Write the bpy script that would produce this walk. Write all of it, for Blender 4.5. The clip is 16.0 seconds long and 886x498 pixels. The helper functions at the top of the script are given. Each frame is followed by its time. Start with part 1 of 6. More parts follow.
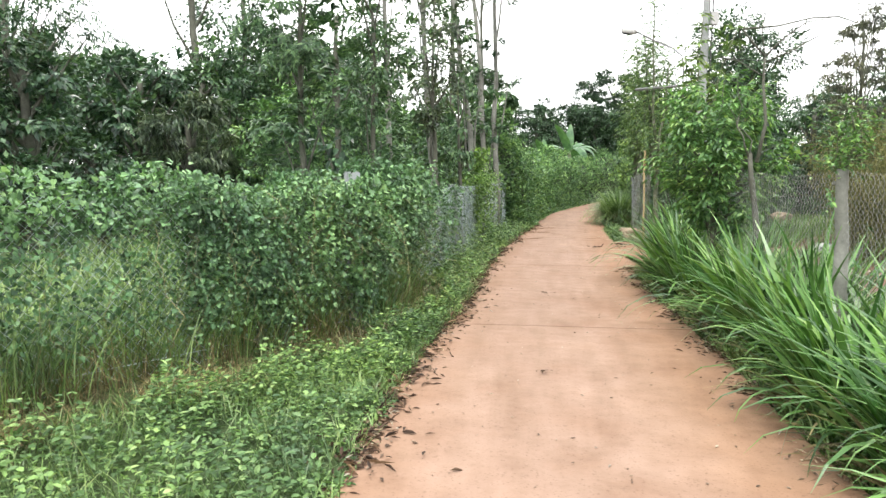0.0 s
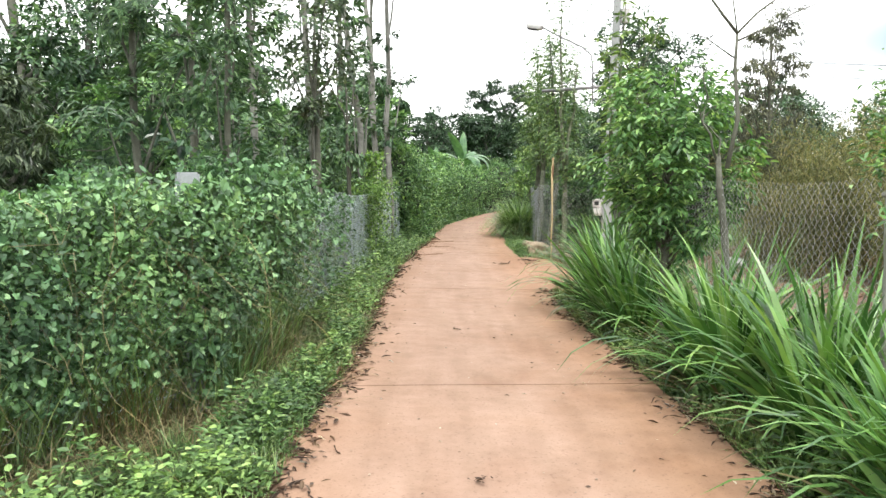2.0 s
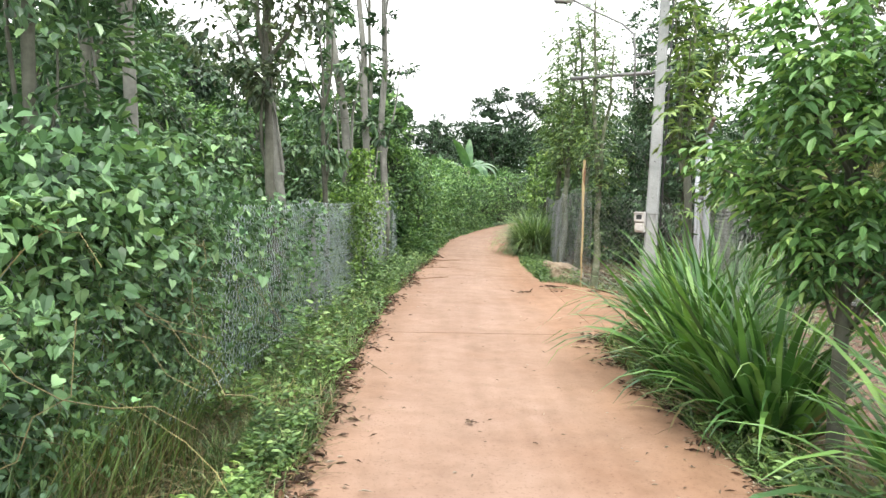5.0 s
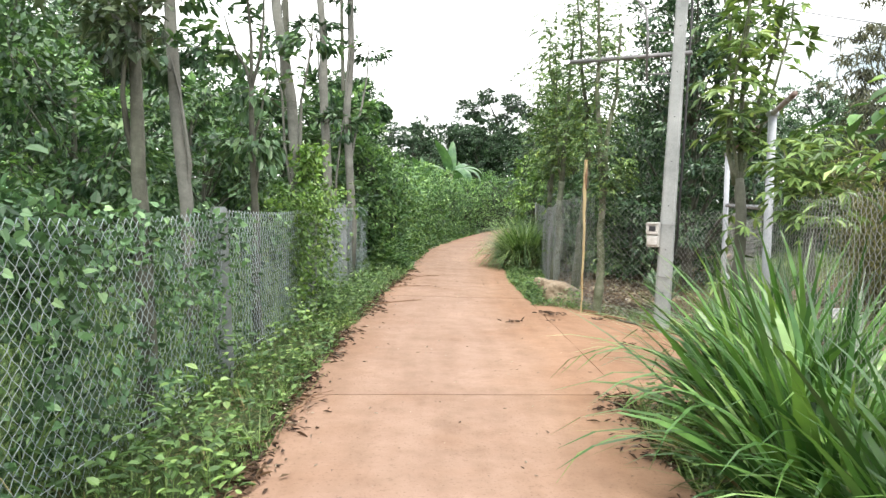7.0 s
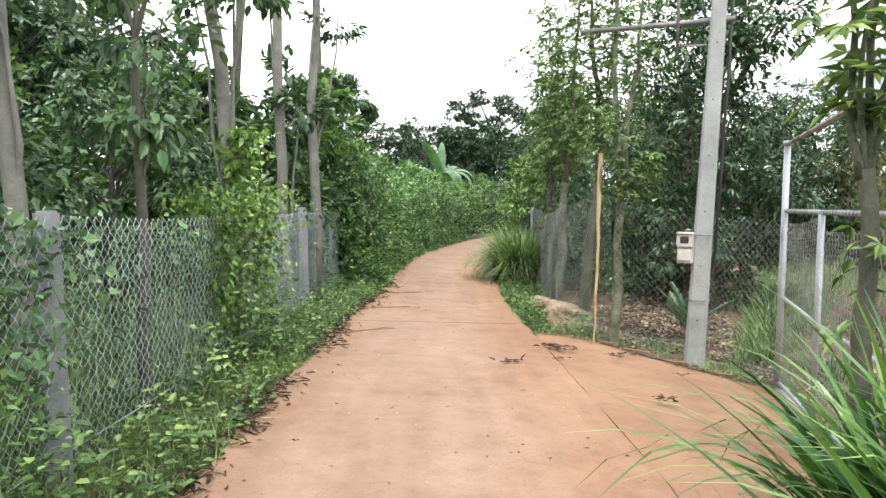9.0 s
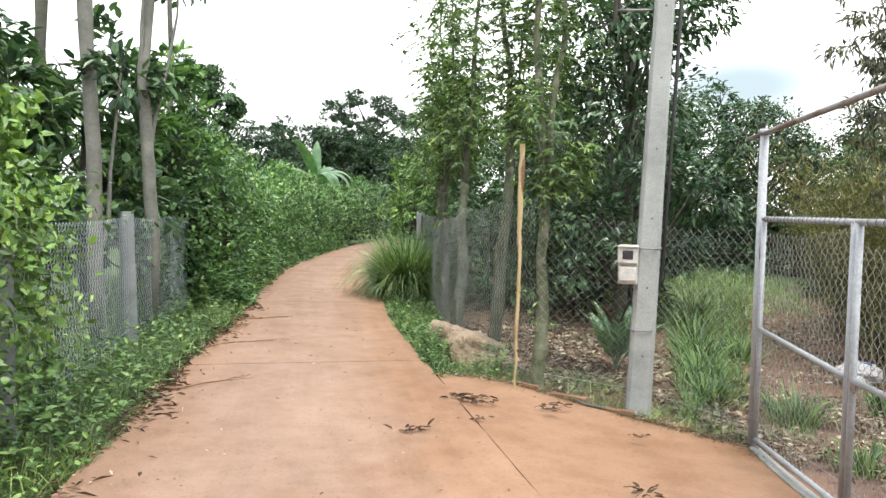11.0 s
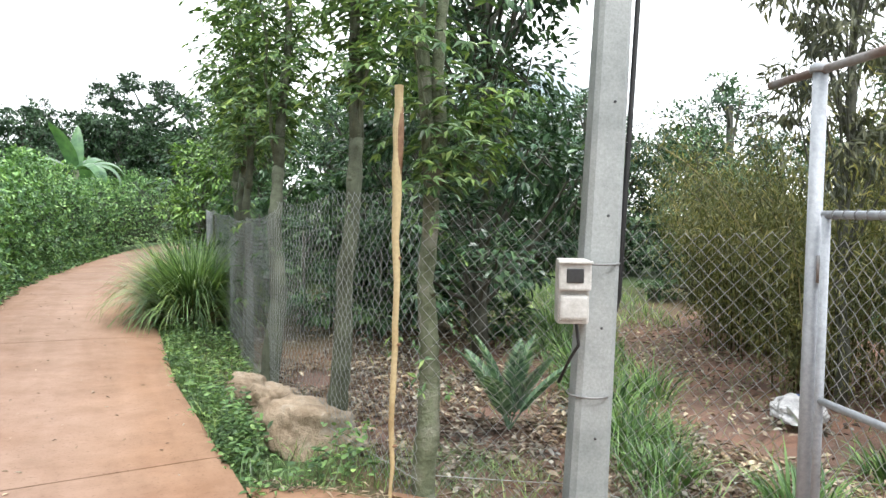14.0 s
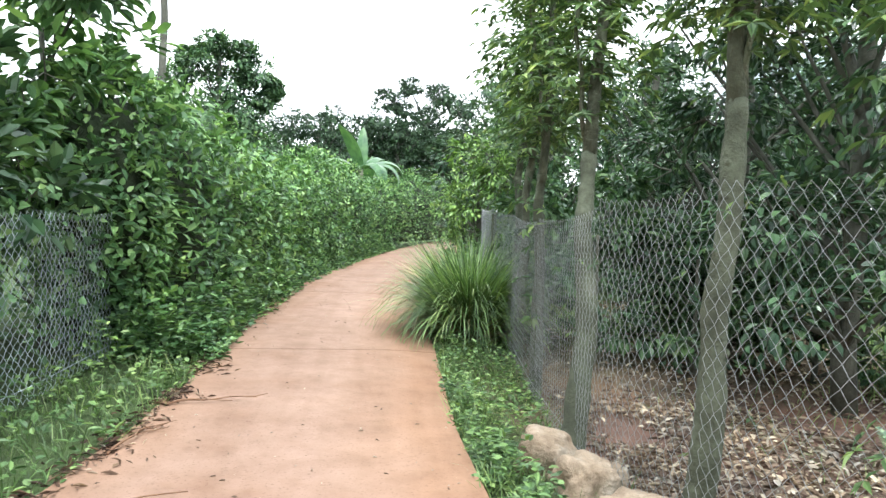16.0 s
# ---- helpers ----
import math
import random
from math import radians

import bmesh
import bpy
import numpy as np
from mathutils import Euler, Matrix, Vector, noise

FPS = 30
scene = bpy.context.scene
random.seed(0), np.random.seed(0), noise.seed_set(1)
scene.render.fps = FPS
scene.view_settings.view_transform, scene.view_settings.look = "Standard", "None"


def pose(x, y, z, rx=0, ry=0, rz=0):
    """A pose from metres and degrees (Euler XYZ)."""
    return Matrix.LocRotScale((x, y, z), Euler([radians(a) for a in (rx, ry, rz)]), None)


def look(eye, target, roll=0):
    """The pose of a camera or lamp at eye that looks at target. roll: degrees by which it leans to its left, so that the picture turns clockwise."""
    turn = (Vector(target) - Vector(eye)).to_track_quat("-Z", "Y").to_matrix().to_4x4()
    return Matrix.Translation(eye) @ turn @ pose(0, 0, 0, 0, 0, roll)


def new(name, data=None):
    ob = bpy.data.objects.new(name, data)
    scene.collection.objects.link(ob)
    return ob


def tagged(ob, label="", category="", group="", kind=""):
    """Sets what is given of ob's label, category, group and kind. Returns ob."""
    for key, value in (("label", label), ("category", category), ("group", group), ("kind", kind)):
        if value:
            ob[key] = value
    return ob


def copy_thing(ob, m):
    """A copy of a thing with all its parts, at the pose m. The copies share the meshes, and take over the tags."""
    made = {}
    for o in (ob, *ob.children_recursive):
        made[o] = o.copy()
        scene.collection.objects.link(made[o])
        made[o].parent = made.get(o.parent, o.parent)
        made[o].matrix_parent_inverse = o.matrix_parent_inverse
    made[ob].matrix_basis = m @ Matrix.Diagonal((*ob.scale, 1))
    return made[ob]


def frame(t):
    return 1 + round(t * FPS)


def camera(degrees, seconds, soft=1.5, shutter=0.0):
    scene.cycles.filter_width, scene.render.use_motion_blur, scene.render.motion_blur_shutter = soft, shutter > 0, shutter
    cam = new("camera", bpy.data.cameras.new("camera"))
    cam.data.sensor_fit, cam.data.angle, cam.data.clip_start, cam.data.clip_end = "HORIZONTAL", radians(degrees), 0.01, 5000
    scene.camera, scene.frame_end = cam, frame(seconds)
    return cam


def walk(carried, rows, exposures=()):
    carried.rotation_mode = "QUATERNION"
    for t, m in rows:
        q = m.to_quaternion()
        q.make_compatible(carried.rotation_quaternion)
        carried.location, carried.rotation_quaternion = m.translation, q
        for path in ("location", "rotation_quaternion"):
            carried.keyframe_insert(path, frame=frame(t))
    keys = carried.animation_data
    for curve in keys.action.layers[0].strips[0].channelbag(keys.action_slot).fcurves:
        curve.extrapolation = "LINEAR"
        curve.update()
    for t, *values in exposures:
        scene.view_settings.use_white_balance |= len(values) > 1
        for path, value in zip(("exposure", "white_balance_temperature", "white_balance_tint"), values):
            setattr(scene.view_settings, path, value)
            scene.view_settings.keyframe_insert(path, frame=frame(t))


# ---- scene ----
cam = camera(64.0, 16.0)
METRES, EYE, TILT, LEAN, TURN = 15.4, 1.6, 0.0, 0.0, 0.0
ROWS = [
    (0.0, 0.0, 0.0, 0.0, -0.08, -6.06, 0.76),
    (0.5, -0.0001, 0.032, -0.0003, -5.13, -5.99, 0.61),
    (1.0, -0.002, 0.0651, -0.001, -7.45, -5.79, 0.35),
    (1.5, -0.0002, 0.0931, -0.0035, -8.84, -5.38, 0.32),
    (2.0, 0.0034, 0.127, -0.0024, -8.96, -5.39, 0.22),
    (2.5, 0.0051, 0.1595, -0.0027, -8.82, -5.16, 0.07),
    (3.0, 0.0116, 0.1899, -0.003, -8.56, -4.94, 0.09),
    (3.5, 0.0156, 0.2214, -0.0032, -8.31, -4.86, -0.03),
    (4.0, 0.0205, 0.2494, -0.0057, -8.24, -4.72, -0.11),
    (6.5, 0.0519, 0.408, -0.0086, -9.7, -4.11, -0.57),
    (7.0, 0.0614, 0.4418, -0.0067, -9.9, -4.05, -0.55),
    (7.5, 0.0651, 0.4764, -0.0056, -10.12, -3.99, -0.77),
    (8.0, 0.0748, 0.5073, -0.0072, -10.23, -3.79, -0.78),
    (10.5, 0.1122, 0.6656, -0.0081, -15.17, -3.31, -0.94),
    (11.0, 0.1181, 0.6967, -0.0079, -20.5, -3.18, -0.99),
    (11.5, 0.1249, 0.7276, -0.0089, -29.63, -3.09, -0.76),
    (12.0, 0.1348, 0.7567, -0.0084, -34.3, -3.14, -0.64),
    (12.5, 0.1419, 0.7877, -0.0083, -36.33, -3.11, -0.8),
    (13.0, 0.1555, 0.8132, -0.0099, -36.91, -2.95, -0.54),
    (13.5, 0.166, 0.8408, -0.0103, -36.94, -3.11, -0.77),
    (14.0, 0.1747, 0.866, -0.0106, -36.81, -2.95, -0.81),
    (14.5, 0.1849, 0.8943, -0.0099, -32.34, -3.26, -0.85),
    (15.0, 0.1894, 0.9216, -0.0097, -23.66, -3.19, -1.35),
    (15.5, 0.1946, 0.9452, -0.0122, -20.45, -3.07, -1.33),
    (16.0, 0.1979, 0.9727, -0.011, -16.01, -3.39, -1.5),
]
walk(cam, [(t, pose(0, 0, EYE, TILT, LEAN, TURN) @ pose(METRES * x, METRES * y, METRES * z, 90 + pitch, roll, yaw)) for t, x, y, z, yaw, pitch, roll in ROWS],
     exposures=[(0.0, 0.68, 6430, 10), (2.0, 0.75, 6420, 10), (4.0, 0.86, 6400, 10), (6.5, 0.82, 6470, 10), (8.0, 0.75, 6430, 10), (12.5, 0.68, 6320, 10), (14.0, 0.80, 6150, 10), (15.0, 0.97, 6030, 9), (16.0, 1.03, 5970, 9)])

# ---- world and light: a bright overcast afternoon ----
world = bpy.data.worlds.new("sky")
scene.world = world
world.use_nodes = True
wn = world.node_tree
bg = wn.nodes["Background"]
sky = wn.nodes.new("ShaderNodeTexSky")
sky.sky_type = "NISHITA"
sky.sun_disc = False
sky.sun_elevation = radians(64)
sky.sun_rotation = radians(-167)
sky.dust_density = 4.0
tc = wn.nodes.new("ShaderNodeTexCoord")
cl = wn.nodes.new("ShaderNodeTexNoise")
cl.inputs["Scale"].default_value = 1.6
cl.inputs["Detail"].default_value = 5
ramp = wn.nodes.new("ShaderNodeValToRGB")
ramp.color_ramp.elements[0].position = 0.30
ramp.color_ramp.elements[0].color = (0.72, 0.72, 0.72, 1)
ramp.color_ramp.elements[1].position = 0.5
gain = wn.nodes.new("ShaderNodeMixRGB")
gain.blend_type = "MULTIPLY"
gain.inputs[0].default_value = 1.0
gain.inputs[2].default_value = (0.10, 0.10, 0.10, 1)
mixs = wn.nodes.new("ShaderNodeMixRGB")
mixs.inputs[2].default_value = (1.0, 1.005, 1.0, 1)
wn.links.new(tc.outputs["Generated"], cl.inputs["Vector"])
wn.links.new(cl.outputs["Fac"], ramp.inputs[0])
wn.links.new(ramp.outputs["Color"], mixs.inputs[0])
wn.links.new(sky.outputs["Color"], gain.inputs[1])
wn.links.new(gain.outputs[0], mixs.inputs[1])
# a pale blue gap in the cloud low over the garden
gap_off = wn.nodes.new("ShaderNodeVectorMath")
gap_off.operation = "SUBTRACT"
gap_off.inputs[1].default_value = (0.672, 0.722, 0.163)
gap_scale = wn.nodes.new("ShaderNodeVectorMath")
gap_scale.operation = "MULTIPLY"
gap_scale.inputs[1].default_value = (1.0, 1.0, 2.6)
gap_len = wn.nodes.new("ShaderNodeVectorMath")
gap_len.operation = "LENGTH"
gap_map = wn.nodes.new("ShaderNodeMapRange")
gap_map.interpolation_type = "SMOOTHSTEP"
gap_map.inputs["From Min"].default_value = 0.03
gap_map.inputs["From Max"].default_value = 0.2
gap_map.inputs["To Min"].default_value = 0.9
gap_map.inputs["To Max"].default_value = 0.0
gap_mix = wn.nodes.new("ShaderNodeMixRGB")
gap_mix.inputs[2].default_value = (0.19, 0.25, 0.275, 1)
wn.links.new(tc.outputs["Generated"], gap_off.inputs[0])
wn.links.new(gap_off.outputs[0], gap_scale.inputs[0])
wn.links.new(gap_scale.outputs[0], gap_len.inputs[0])
wn.links.new(gap_len.outputs["Value"], gap_map.inputs["Value"])
wn.links.new(gap_map.outputs[0], gap_mix.inputs[0])
wn.links.new(mixs.outputs[0], gap_mix.inputs[1])
wn.links.new(gap_mix.outputs[0], bg.inputs["Color"])
bg.inputs["Strength"].default_value = 1.7
sun = new("sun", bpy.data.lights.new("sun", "SUN"))
sun.data.energy = 2.6
sun.data.angle = radians(20)
sun.data.color = (1.0, 0.96, 0.9)
sun.matrix_world = look((-1.0, 4, 10), (0, 8.5, 0))

# ---- plan ----
rng = np.random.default_rng(7)
LEFT_Y = [-6, 0, 3.1, 4.8, 6.35, 7.9, 9.4, 12.1, 14.1, 17.5, 20.5, 23.4, 28.6, 31.1, 35.1, 38.7, 42.5, 48]
LEFT_X = [-1.5, -0.85, -0.52, -0.34, -0.13, 0.2, 0.41, 0.82, 1.14, 1.85, 2.6, 3.05, 4.27, 5.0, 6.44, 7.9, 9.7, 12.6]
RIGHT_Y = [-6, 0, 3.3, 4.4, 5.8, 8.2, 10.7, 12.2, 17, 19.6, 22.5, 24.6, 28, 30.4, 35.2, 40.8, 44, 48]
RIGHT_X = [1.2, 1.75, 2.05, 2.16, 2.39, 2.63, 2.95, 3.35, 4.1, 4.5, 5.15, 5.5, 6.3, 7.1, 8.9, 11.3, 12.9, 15.0]


def left_edge(y):
    return np.interp(y, LEFT_Y, LEFT_X)


def right_edge(y):
    return np.interp(y, RIGHT_Y, RIGHT_X)


def gz(x, y=0):
    """Height of the ground: a slight fall to the right, and the yard behind the gate lower still."""
    def ease(a, b, v):
        f = np.clip((np.asarray(v) - a) / (b - a), 0, 1)
        return f * f * (3 - 2 * f)
    return 0.097 - 0.04 * np.clip(x, -3, 6) - 0.15 * ease(4.4, 5.9, x) * ease(9, 11, y) * (1 - ease(20, 24, y))


# ---- materials ----
def shader(name):
    m = bpy.data.materials.new(name)
    m.use_nodes = True
    return m, m.node_tree.nodes, m.node_tree.links, m.node_tree.nodes["Principled BSDF"]


def noise_node(n, l, scale, detail=4, rough=0.6, coord="Object"):
    t = n.new("ShaderNodeTexCoord")
    x = n.new("ShaderNodeTexNoise")
    x.inputs["Scale"].default_value = scale
    x.inputs["Detail"].default_value = detail
    x.inputs["Roughness"].default_value = rough
    l.new(t.outputs[coord], x.inputs["Vector"])
    return x.outputs["Fac"]


def ramp_node(n, l, fac, stops):
    r = n.new("ShaderNodeValToRGB")
    e = r.color_ramp.elements
    while len(e) < len(stops):
        e.new(0.5)
    for k, (p, c) in enumerate(stops):
        e[k].position = p
        e[k].color = (*c, 1)
    l.new(fac, r.inputs[0])
    return r.outputs["Color"]


def mix_node(n, l, fac, a, b, mode="MIX"):
    x = n.new("ShaderNodeMixRGB")
    x.blend_type = mode
    for sock, v in zip(x.inputs, (fac, a, b)):
        if isinstance(v, (int, float)):
            sock.default_value = v
        elif isinstance(v, tuple):
            sock.default_value = (*v, 1)
        else:
            l.new(v, sock)
    return x.outputs["Color"]


def bump_node(n, l, height, strength, distance, target):
    b = n.new("ShaderNodeBump")
    b.inputs["Strength"].default_value = strength
    b.inputs["Distance"].default_value = distance
    l.new(height, b.inputs["Height"])
    l.new(b.outputs["Normal"], target.inputs["Normal"])


def leaf_material(name, dark, light, tip=None, translucent=0.22, rough=0.36):
    """Leaf: each blade its own tone, larger drifts of tone over the plant, light shining through."""
    m, n, l, p = shader(name)
    geo = n.new("ShaderNodeNewGeometry")
    stops = [(0.0, tuple(c * 0.6 for c in dark)), (0.32, dark), (0.8, light), (1.0, tip or light)]
    col = ramp_node(n, l, geo.outputs["Random Per Island"], stops)
    drift = ramp_node(n, l, noise_node(n, l, 1.3, 3), [(0.3, (0.54, 0.60, 0.66)), (0.7, (1.24, 1.16, 0.96))])
    col = mix_node(n, l, 1.0, col, drift, "MULTIPLY")
    clump = ramp_node(n, l, noise_node(n, l, 4.5, 2), [(0.32, (0.72, 0.74, 0.76)), (0.66, (1.16, 1.14, 1.06))])
    col = mix_node(n, l, 1.0, col, clump, "MULTIPLY")
    l.new(col, p.inputs["Base Color"])
    p.inputs["Roughness"].default_value = rough
    p.inputs["Specular IOR Level"].default_value = 0.42
    tr = n.new("ShaderNodeBsdfTranslucent")
    tint = mix_node(n, l, 1.0, col, (1.25, 1.3, 0.6), "MULTIPLY")
    l.new(tint, tr.inputs["Color"])
    ms = n.new("ShaderNodeMixShader")
    ms.inputs[0].default_value = translucent * 0.7
    l.new(p.outputs[0], ms.inputs[1])
    l.new(tr.outputs[0], ms.inputs[2])
    l.new(ms.outputs[0], n["Material Output"].inputs["Surface"])
    return m


def rough_material(name, stops, scale, rough=0.9, fine=40.0, bump=0.4, dist=0.01, metal=0.0, coord="Object"):
    m, n, l, p = shader(name)
    big = noise_node(n, l, scale, 5, 0.6, coord)
    col = ramp_node(n, l, big, stops)
    small = noise_node(n, l, fine, 4, 0.7, coord)
    grain = ramp_node(n, l, small, [(0.25, (0.75, 0.75, 0.75)), (0.75, (1.15, 1.15, 1.15))])
    l.new(mix_node(n, l, 1.0, col, grain, "MULTIPLY"), p.inputs["Base Color"])
    p.inputs["Roughness"].default_value = rough
    p.inputs["Metallic"].default_value = metal
    bump_node(n, l, small, bump, dist, p)
    return m


def road_material(name, pale, red, stain):
    """Worn concrete dusted with red laterite earth."""
    m, n, l, p = shader(name)
    base = ramp_node(n, l, noise_node(n, l, 0.9, 6, 0.65), [(0.3, red), (0.5, pale), (0.72, tuple(min(1, c * 1.17) for c in pale))])
    patch = ramp_node(n, l, noise_node(n, l, 3.5, 6, 0.7), [(0.35, (0.86, 0.83, 0.8)), (0.6, (1.04, 1.04, 1.04))])
    col = mix_node(n, l, 1.0, base, patch, "MULTIPLY")
    speck = ramp_node(n, l, noise_node(n, l, 55, 3, 0.6), [(0.30, stain), (0.42, (1, 1, 1))])
    col = mix_node(n, l, 0.45, col, speck, "MULTIPLY")
    uv = n.new("ShaderNodeUVMap")
    uv.uv_map = "lane"
    across = n.new("ShaderNodeSeparateXYZ")
    l.new(uv.outputs["UV"], across.inputs[0])
    wobble = n.new("ShaderNodeMath")
    wobble.operation = "MULTIPLY_ADD"
    wobble.inputs[1].default_value = 0.3
    l.new(noise_node(n, l, 0.7, 4), wobble.inputs[0])
    l.new(across.outputs["X"], wobble.inputs[2])
    wear = ramp_node(n, l, wobble.outputs[0], [(0.12, (1.0, 0.95, 0.88)), (0.36, (1.03, 1.05, 1.08)), (0.52, (0.97, 0.99, 1.02)), (0.7, (1.04, 1.07, 1.11)), (0.9, (1.0, 0.98, 0.94)), (1.05, (1.0, 0.93, 0.83))])
    col = mix_node(n, l, 1.0, col, wear, "MULTIPLY")
    streak = n.new("ShaderNodeTexNoise")
    streak.inputs["Scale"].default_value = 1.0
    streak.inputs["Detail"].default_value = 5
    stretch = n.new("ShaderNodeVectorMath")
    stretch.operation = "MULTIPLY"
    stretch.inputs[1].default_value = (14.0, 0.5, 1.0)
    l.new(uv.outputs["UV"], stretch.inputs[0])
    l.new(stretch.outputs[0], streak.inputs["Vector"])
    lines = ramp_node(n, l, streak.outputs["Fac"], [(0.34, (0.92, 0.91, 0.89)), (0.62, (1.05, 1.05, 1.06))])
    col = mix_node(n, l, 0.8, col, lines, "MULTIPLY")
    tone = n.new("ShaderNodeObjectInfo")
    shift = ramp_node(n, l, tone.outputs["Random"], [(0, (0.96, 0.96, 0.97)), (1, (1.03, 1.02, 1.0))])
    col = mix_node(n, l, 1.0, col, shift, "MULTIPLY")
    l.new(col, p.inputs["Base Color"])
    p.inputs["Roughness"].default_value = 0.88
    p.inputs["Specular IOR Level"].default_value = 0.25
    bump_node(n, l, noise_node(n, l, 90, 5, 0.7), 0.35, 0.004, p)
    return m


def ground_material():
    m, n, l, p = shader("earth")
    t = n.new("ShaderNodeTexCoord")
    sep = n.new("ShaderNodeSeparateXYZ")
    l.new(t.outputs["Object"], sep.inputs[0])
    soil = ramp_node(n, l, noise_node(n, l, 1.1, 6, 0.7), [(0.3, (0.094, 0.060, 0.046)), (0.5, (0.175, 0.106, 0.078)), (0.62, (0.212, 0.112, 0.072)), (0.78, (0.265, 0.198, 0.156))])
    grass = ramp_node(n, l, noise_node(n, l, 2.4, 6, 0.7), [(0.3, (0.028, 0.044, 0.013)), (0.6, (0.055, 0.095, 0.024)), (0.8, (0.111, 0.119, 0.048))])
    slope = n.new("ShaderNodeMath")
    slope.operation = "MULTIPLY_ADD"
    slope.inputs[1].default_value = -0.17
    l.new(sep.outputs["Y"], slope.inputs[0])
    l.new(sep.outputs["X"], slope.inputs[2])
    wob = n.new("ShaderNodeMath")
    wob.operation = "MULTIPLY_ADD"
    wob.inputs[1].default_value = 1.6
    l.new(noise_node(n, l, 0.8, 4), wob.inputs[0])
    l.new(slope.outputs[0], wob.inputs[2])
    side = n.new("ShaderNodeMapRange")
    side.inputs["From Min"].default_value = 2.3
    side.inputs["From Max"].default_value = 3.1
    l.new(wob.outputs[0], side.inputs["Value"])
    far = n.new("ShaderNodeMapRange")
    far.inputs["From Min"].default_value = 20.0
    far.inputs["From Max"].default_value = 24.0
    l.new(sep.outputs["Y"], far.inputs["Value"])
    col = mix_node(n, l, side.outputs[0], grass, soil)
    col = mix_node(n, l, far.outputs[0], col, grass)
    l.new(col, p.inputs["Base Color"])
    p.inputs["Roughness"].default_value = 0.95
    bump_node(n, l, noise_node(n, l, 14, 6, 0.7), 0.8, 0.05, p)
    return m


M_ROAD = road_material("dusty_concrete", (0.258, 0.171, 0.124), (0.223, 0.136, 0.091), (0.324, 0.259, 0.216))
M_APRON = road_material("red_dusty_concrete", (0.250, 0.149, 0.092), (0.210, 0.113, 0.063), (0.288, 0.216, 0.180))
M_EARTH = ground_material()
M_BARK = rough_material("grey_bark", [(0.3, (0.054, 0.056, 0.043)), (0.6, (0.108, 0.112, 0.086)), (0.8, (0.180, 0.184, 0.151))], 5, 0.9, 45, 0.6, 0.01)
M_TRUNK = rough_material("brown_grey_bark", [(0.3, (0.048, 0.054, 0.034)), (0.5, (0.092, 0.104, 0.068)), (0.62, (0.128, 0.145, 0.096)), (0.78, (0.205, 0.212, 0.165))], 6, 0.92, 35, 1.0, 0.018)
M_BARK_PALE = rough_material("pale_bark", [(0.3, (0.108, 0.108, 0.094)), (0.6, (0.202, 0.205, 0.180)), (0.8, (0.274, 0.274, 0.252))], 4, 0.85, 40, 0.5, 0.008)
M_BARK_GREEN = rough_material("green_bark", [(0.3, (0.056, 0.068, 0.034)), (0.48, (0.112, 0.130, 0.076)), (0.6, (0.172, 0.178, 0.130)), (0.75, (0.265, 0.262, 0.212))], 6, 0.9, 32, 1.0, 0.02)
M_STICK = rough_material("peeled_wood", [(0.3, (0.250, 0.160, 0.070)), (0.46, (0.400, 0.310, 0.160)), (0.75, (0.480, 0.400, 0.240))], 3, 0.7, 60, 0.3, 0.004)
M_STRIP = rough_material("reddish_bark", [(0.3, (0.130, 0.068, 0.038)), (0.6, (0.225, 0.130, 0.075)), (0.8, (0.300, 0.200, 0.120))], 9, 0.85, 60, 0.5, 0.004)
M_CONCRETE = rough_material("grey_concrete", [(0.3, (0.209, 0.212, 0.202)), (0.6, (0.281, 0.284, 0.270)), (0.8, (0.331, 0.331, 0.310))], 2.2, 0.85, 60, 0.3, 0.003)
M_POLE = rough_material("weathered_pole_concrete", [(0.3, (0.210, 0.226, 0.222)), (0.5, (0.285, 0.302, 0.296)), (0.7, (0.340, 0.354, 0.350))], 3.0, 0.9, 70, 0.4, 0.003)
M_POST = rough_material("whitewashed_concrete", [(0.3, (0.187, 0.202, 0.209)), (0.6, (0.288, 0.310, 0.317)), (0.8, (0.360, 0.374, 0.382))], 3, 0.85, 60, 0.3, 0.003)
M_WIRE = rough_material("galvanised_wire", [(0.3, (0.248, 0.251, 0.244)), (0.7, (0.380, 0.385, 0.374))], 6, 0.6, 80, 0.1, 0.001, 0.1)
M_WIRE_OLD = rough_material("weathered_wire", [(0.3, (0.255, 0.275, 0.278)), (0.7, (0.415, 0.435, 0.438))], 6, 0.6, 80, 0.1, 0.001, 0.1)
M_WIRE_BLUE = rough_material("blue_grey_wire", [(0.3, (0.360, 0.429, 0.495)), (0.7, (0.585, 0.660, 0.660))], 6, 0.6, 80, 0.1, 0.001, 0.1)
M_PIPE = rough_material("worn_painted_pipe", [(0.28, (0.120, 0.080, 0.062)), (0.35, (0.300, 0.320, 0.345)), (0.8, (0.400, 0.422, 0.455))], 7, 0.5, 50, 0.2, 0.002)
M_RUST = rough_material("rusty_pipe", [(0.3, (0.110, 0.062, 0.045)), (0.44, (0.185, 0.140, 0.120)), (0.54, (0.255, 0.245, 0.240)), (0.8, (0.310, 0.312, 0.320))], 5, 0.7, 50, 0.3, 0.002)
M_ROCK = rough_material("limestone", [(0.26, (0.120, 0.088, 0.060)), (0.38, (0.260, 0.195, 0.130)), (0.52, (0.350, 0.275, 0.195)), (0.72, (0.430, 0.385, 0.315))], 5, 0.95, 22, 1.0, 0.03)
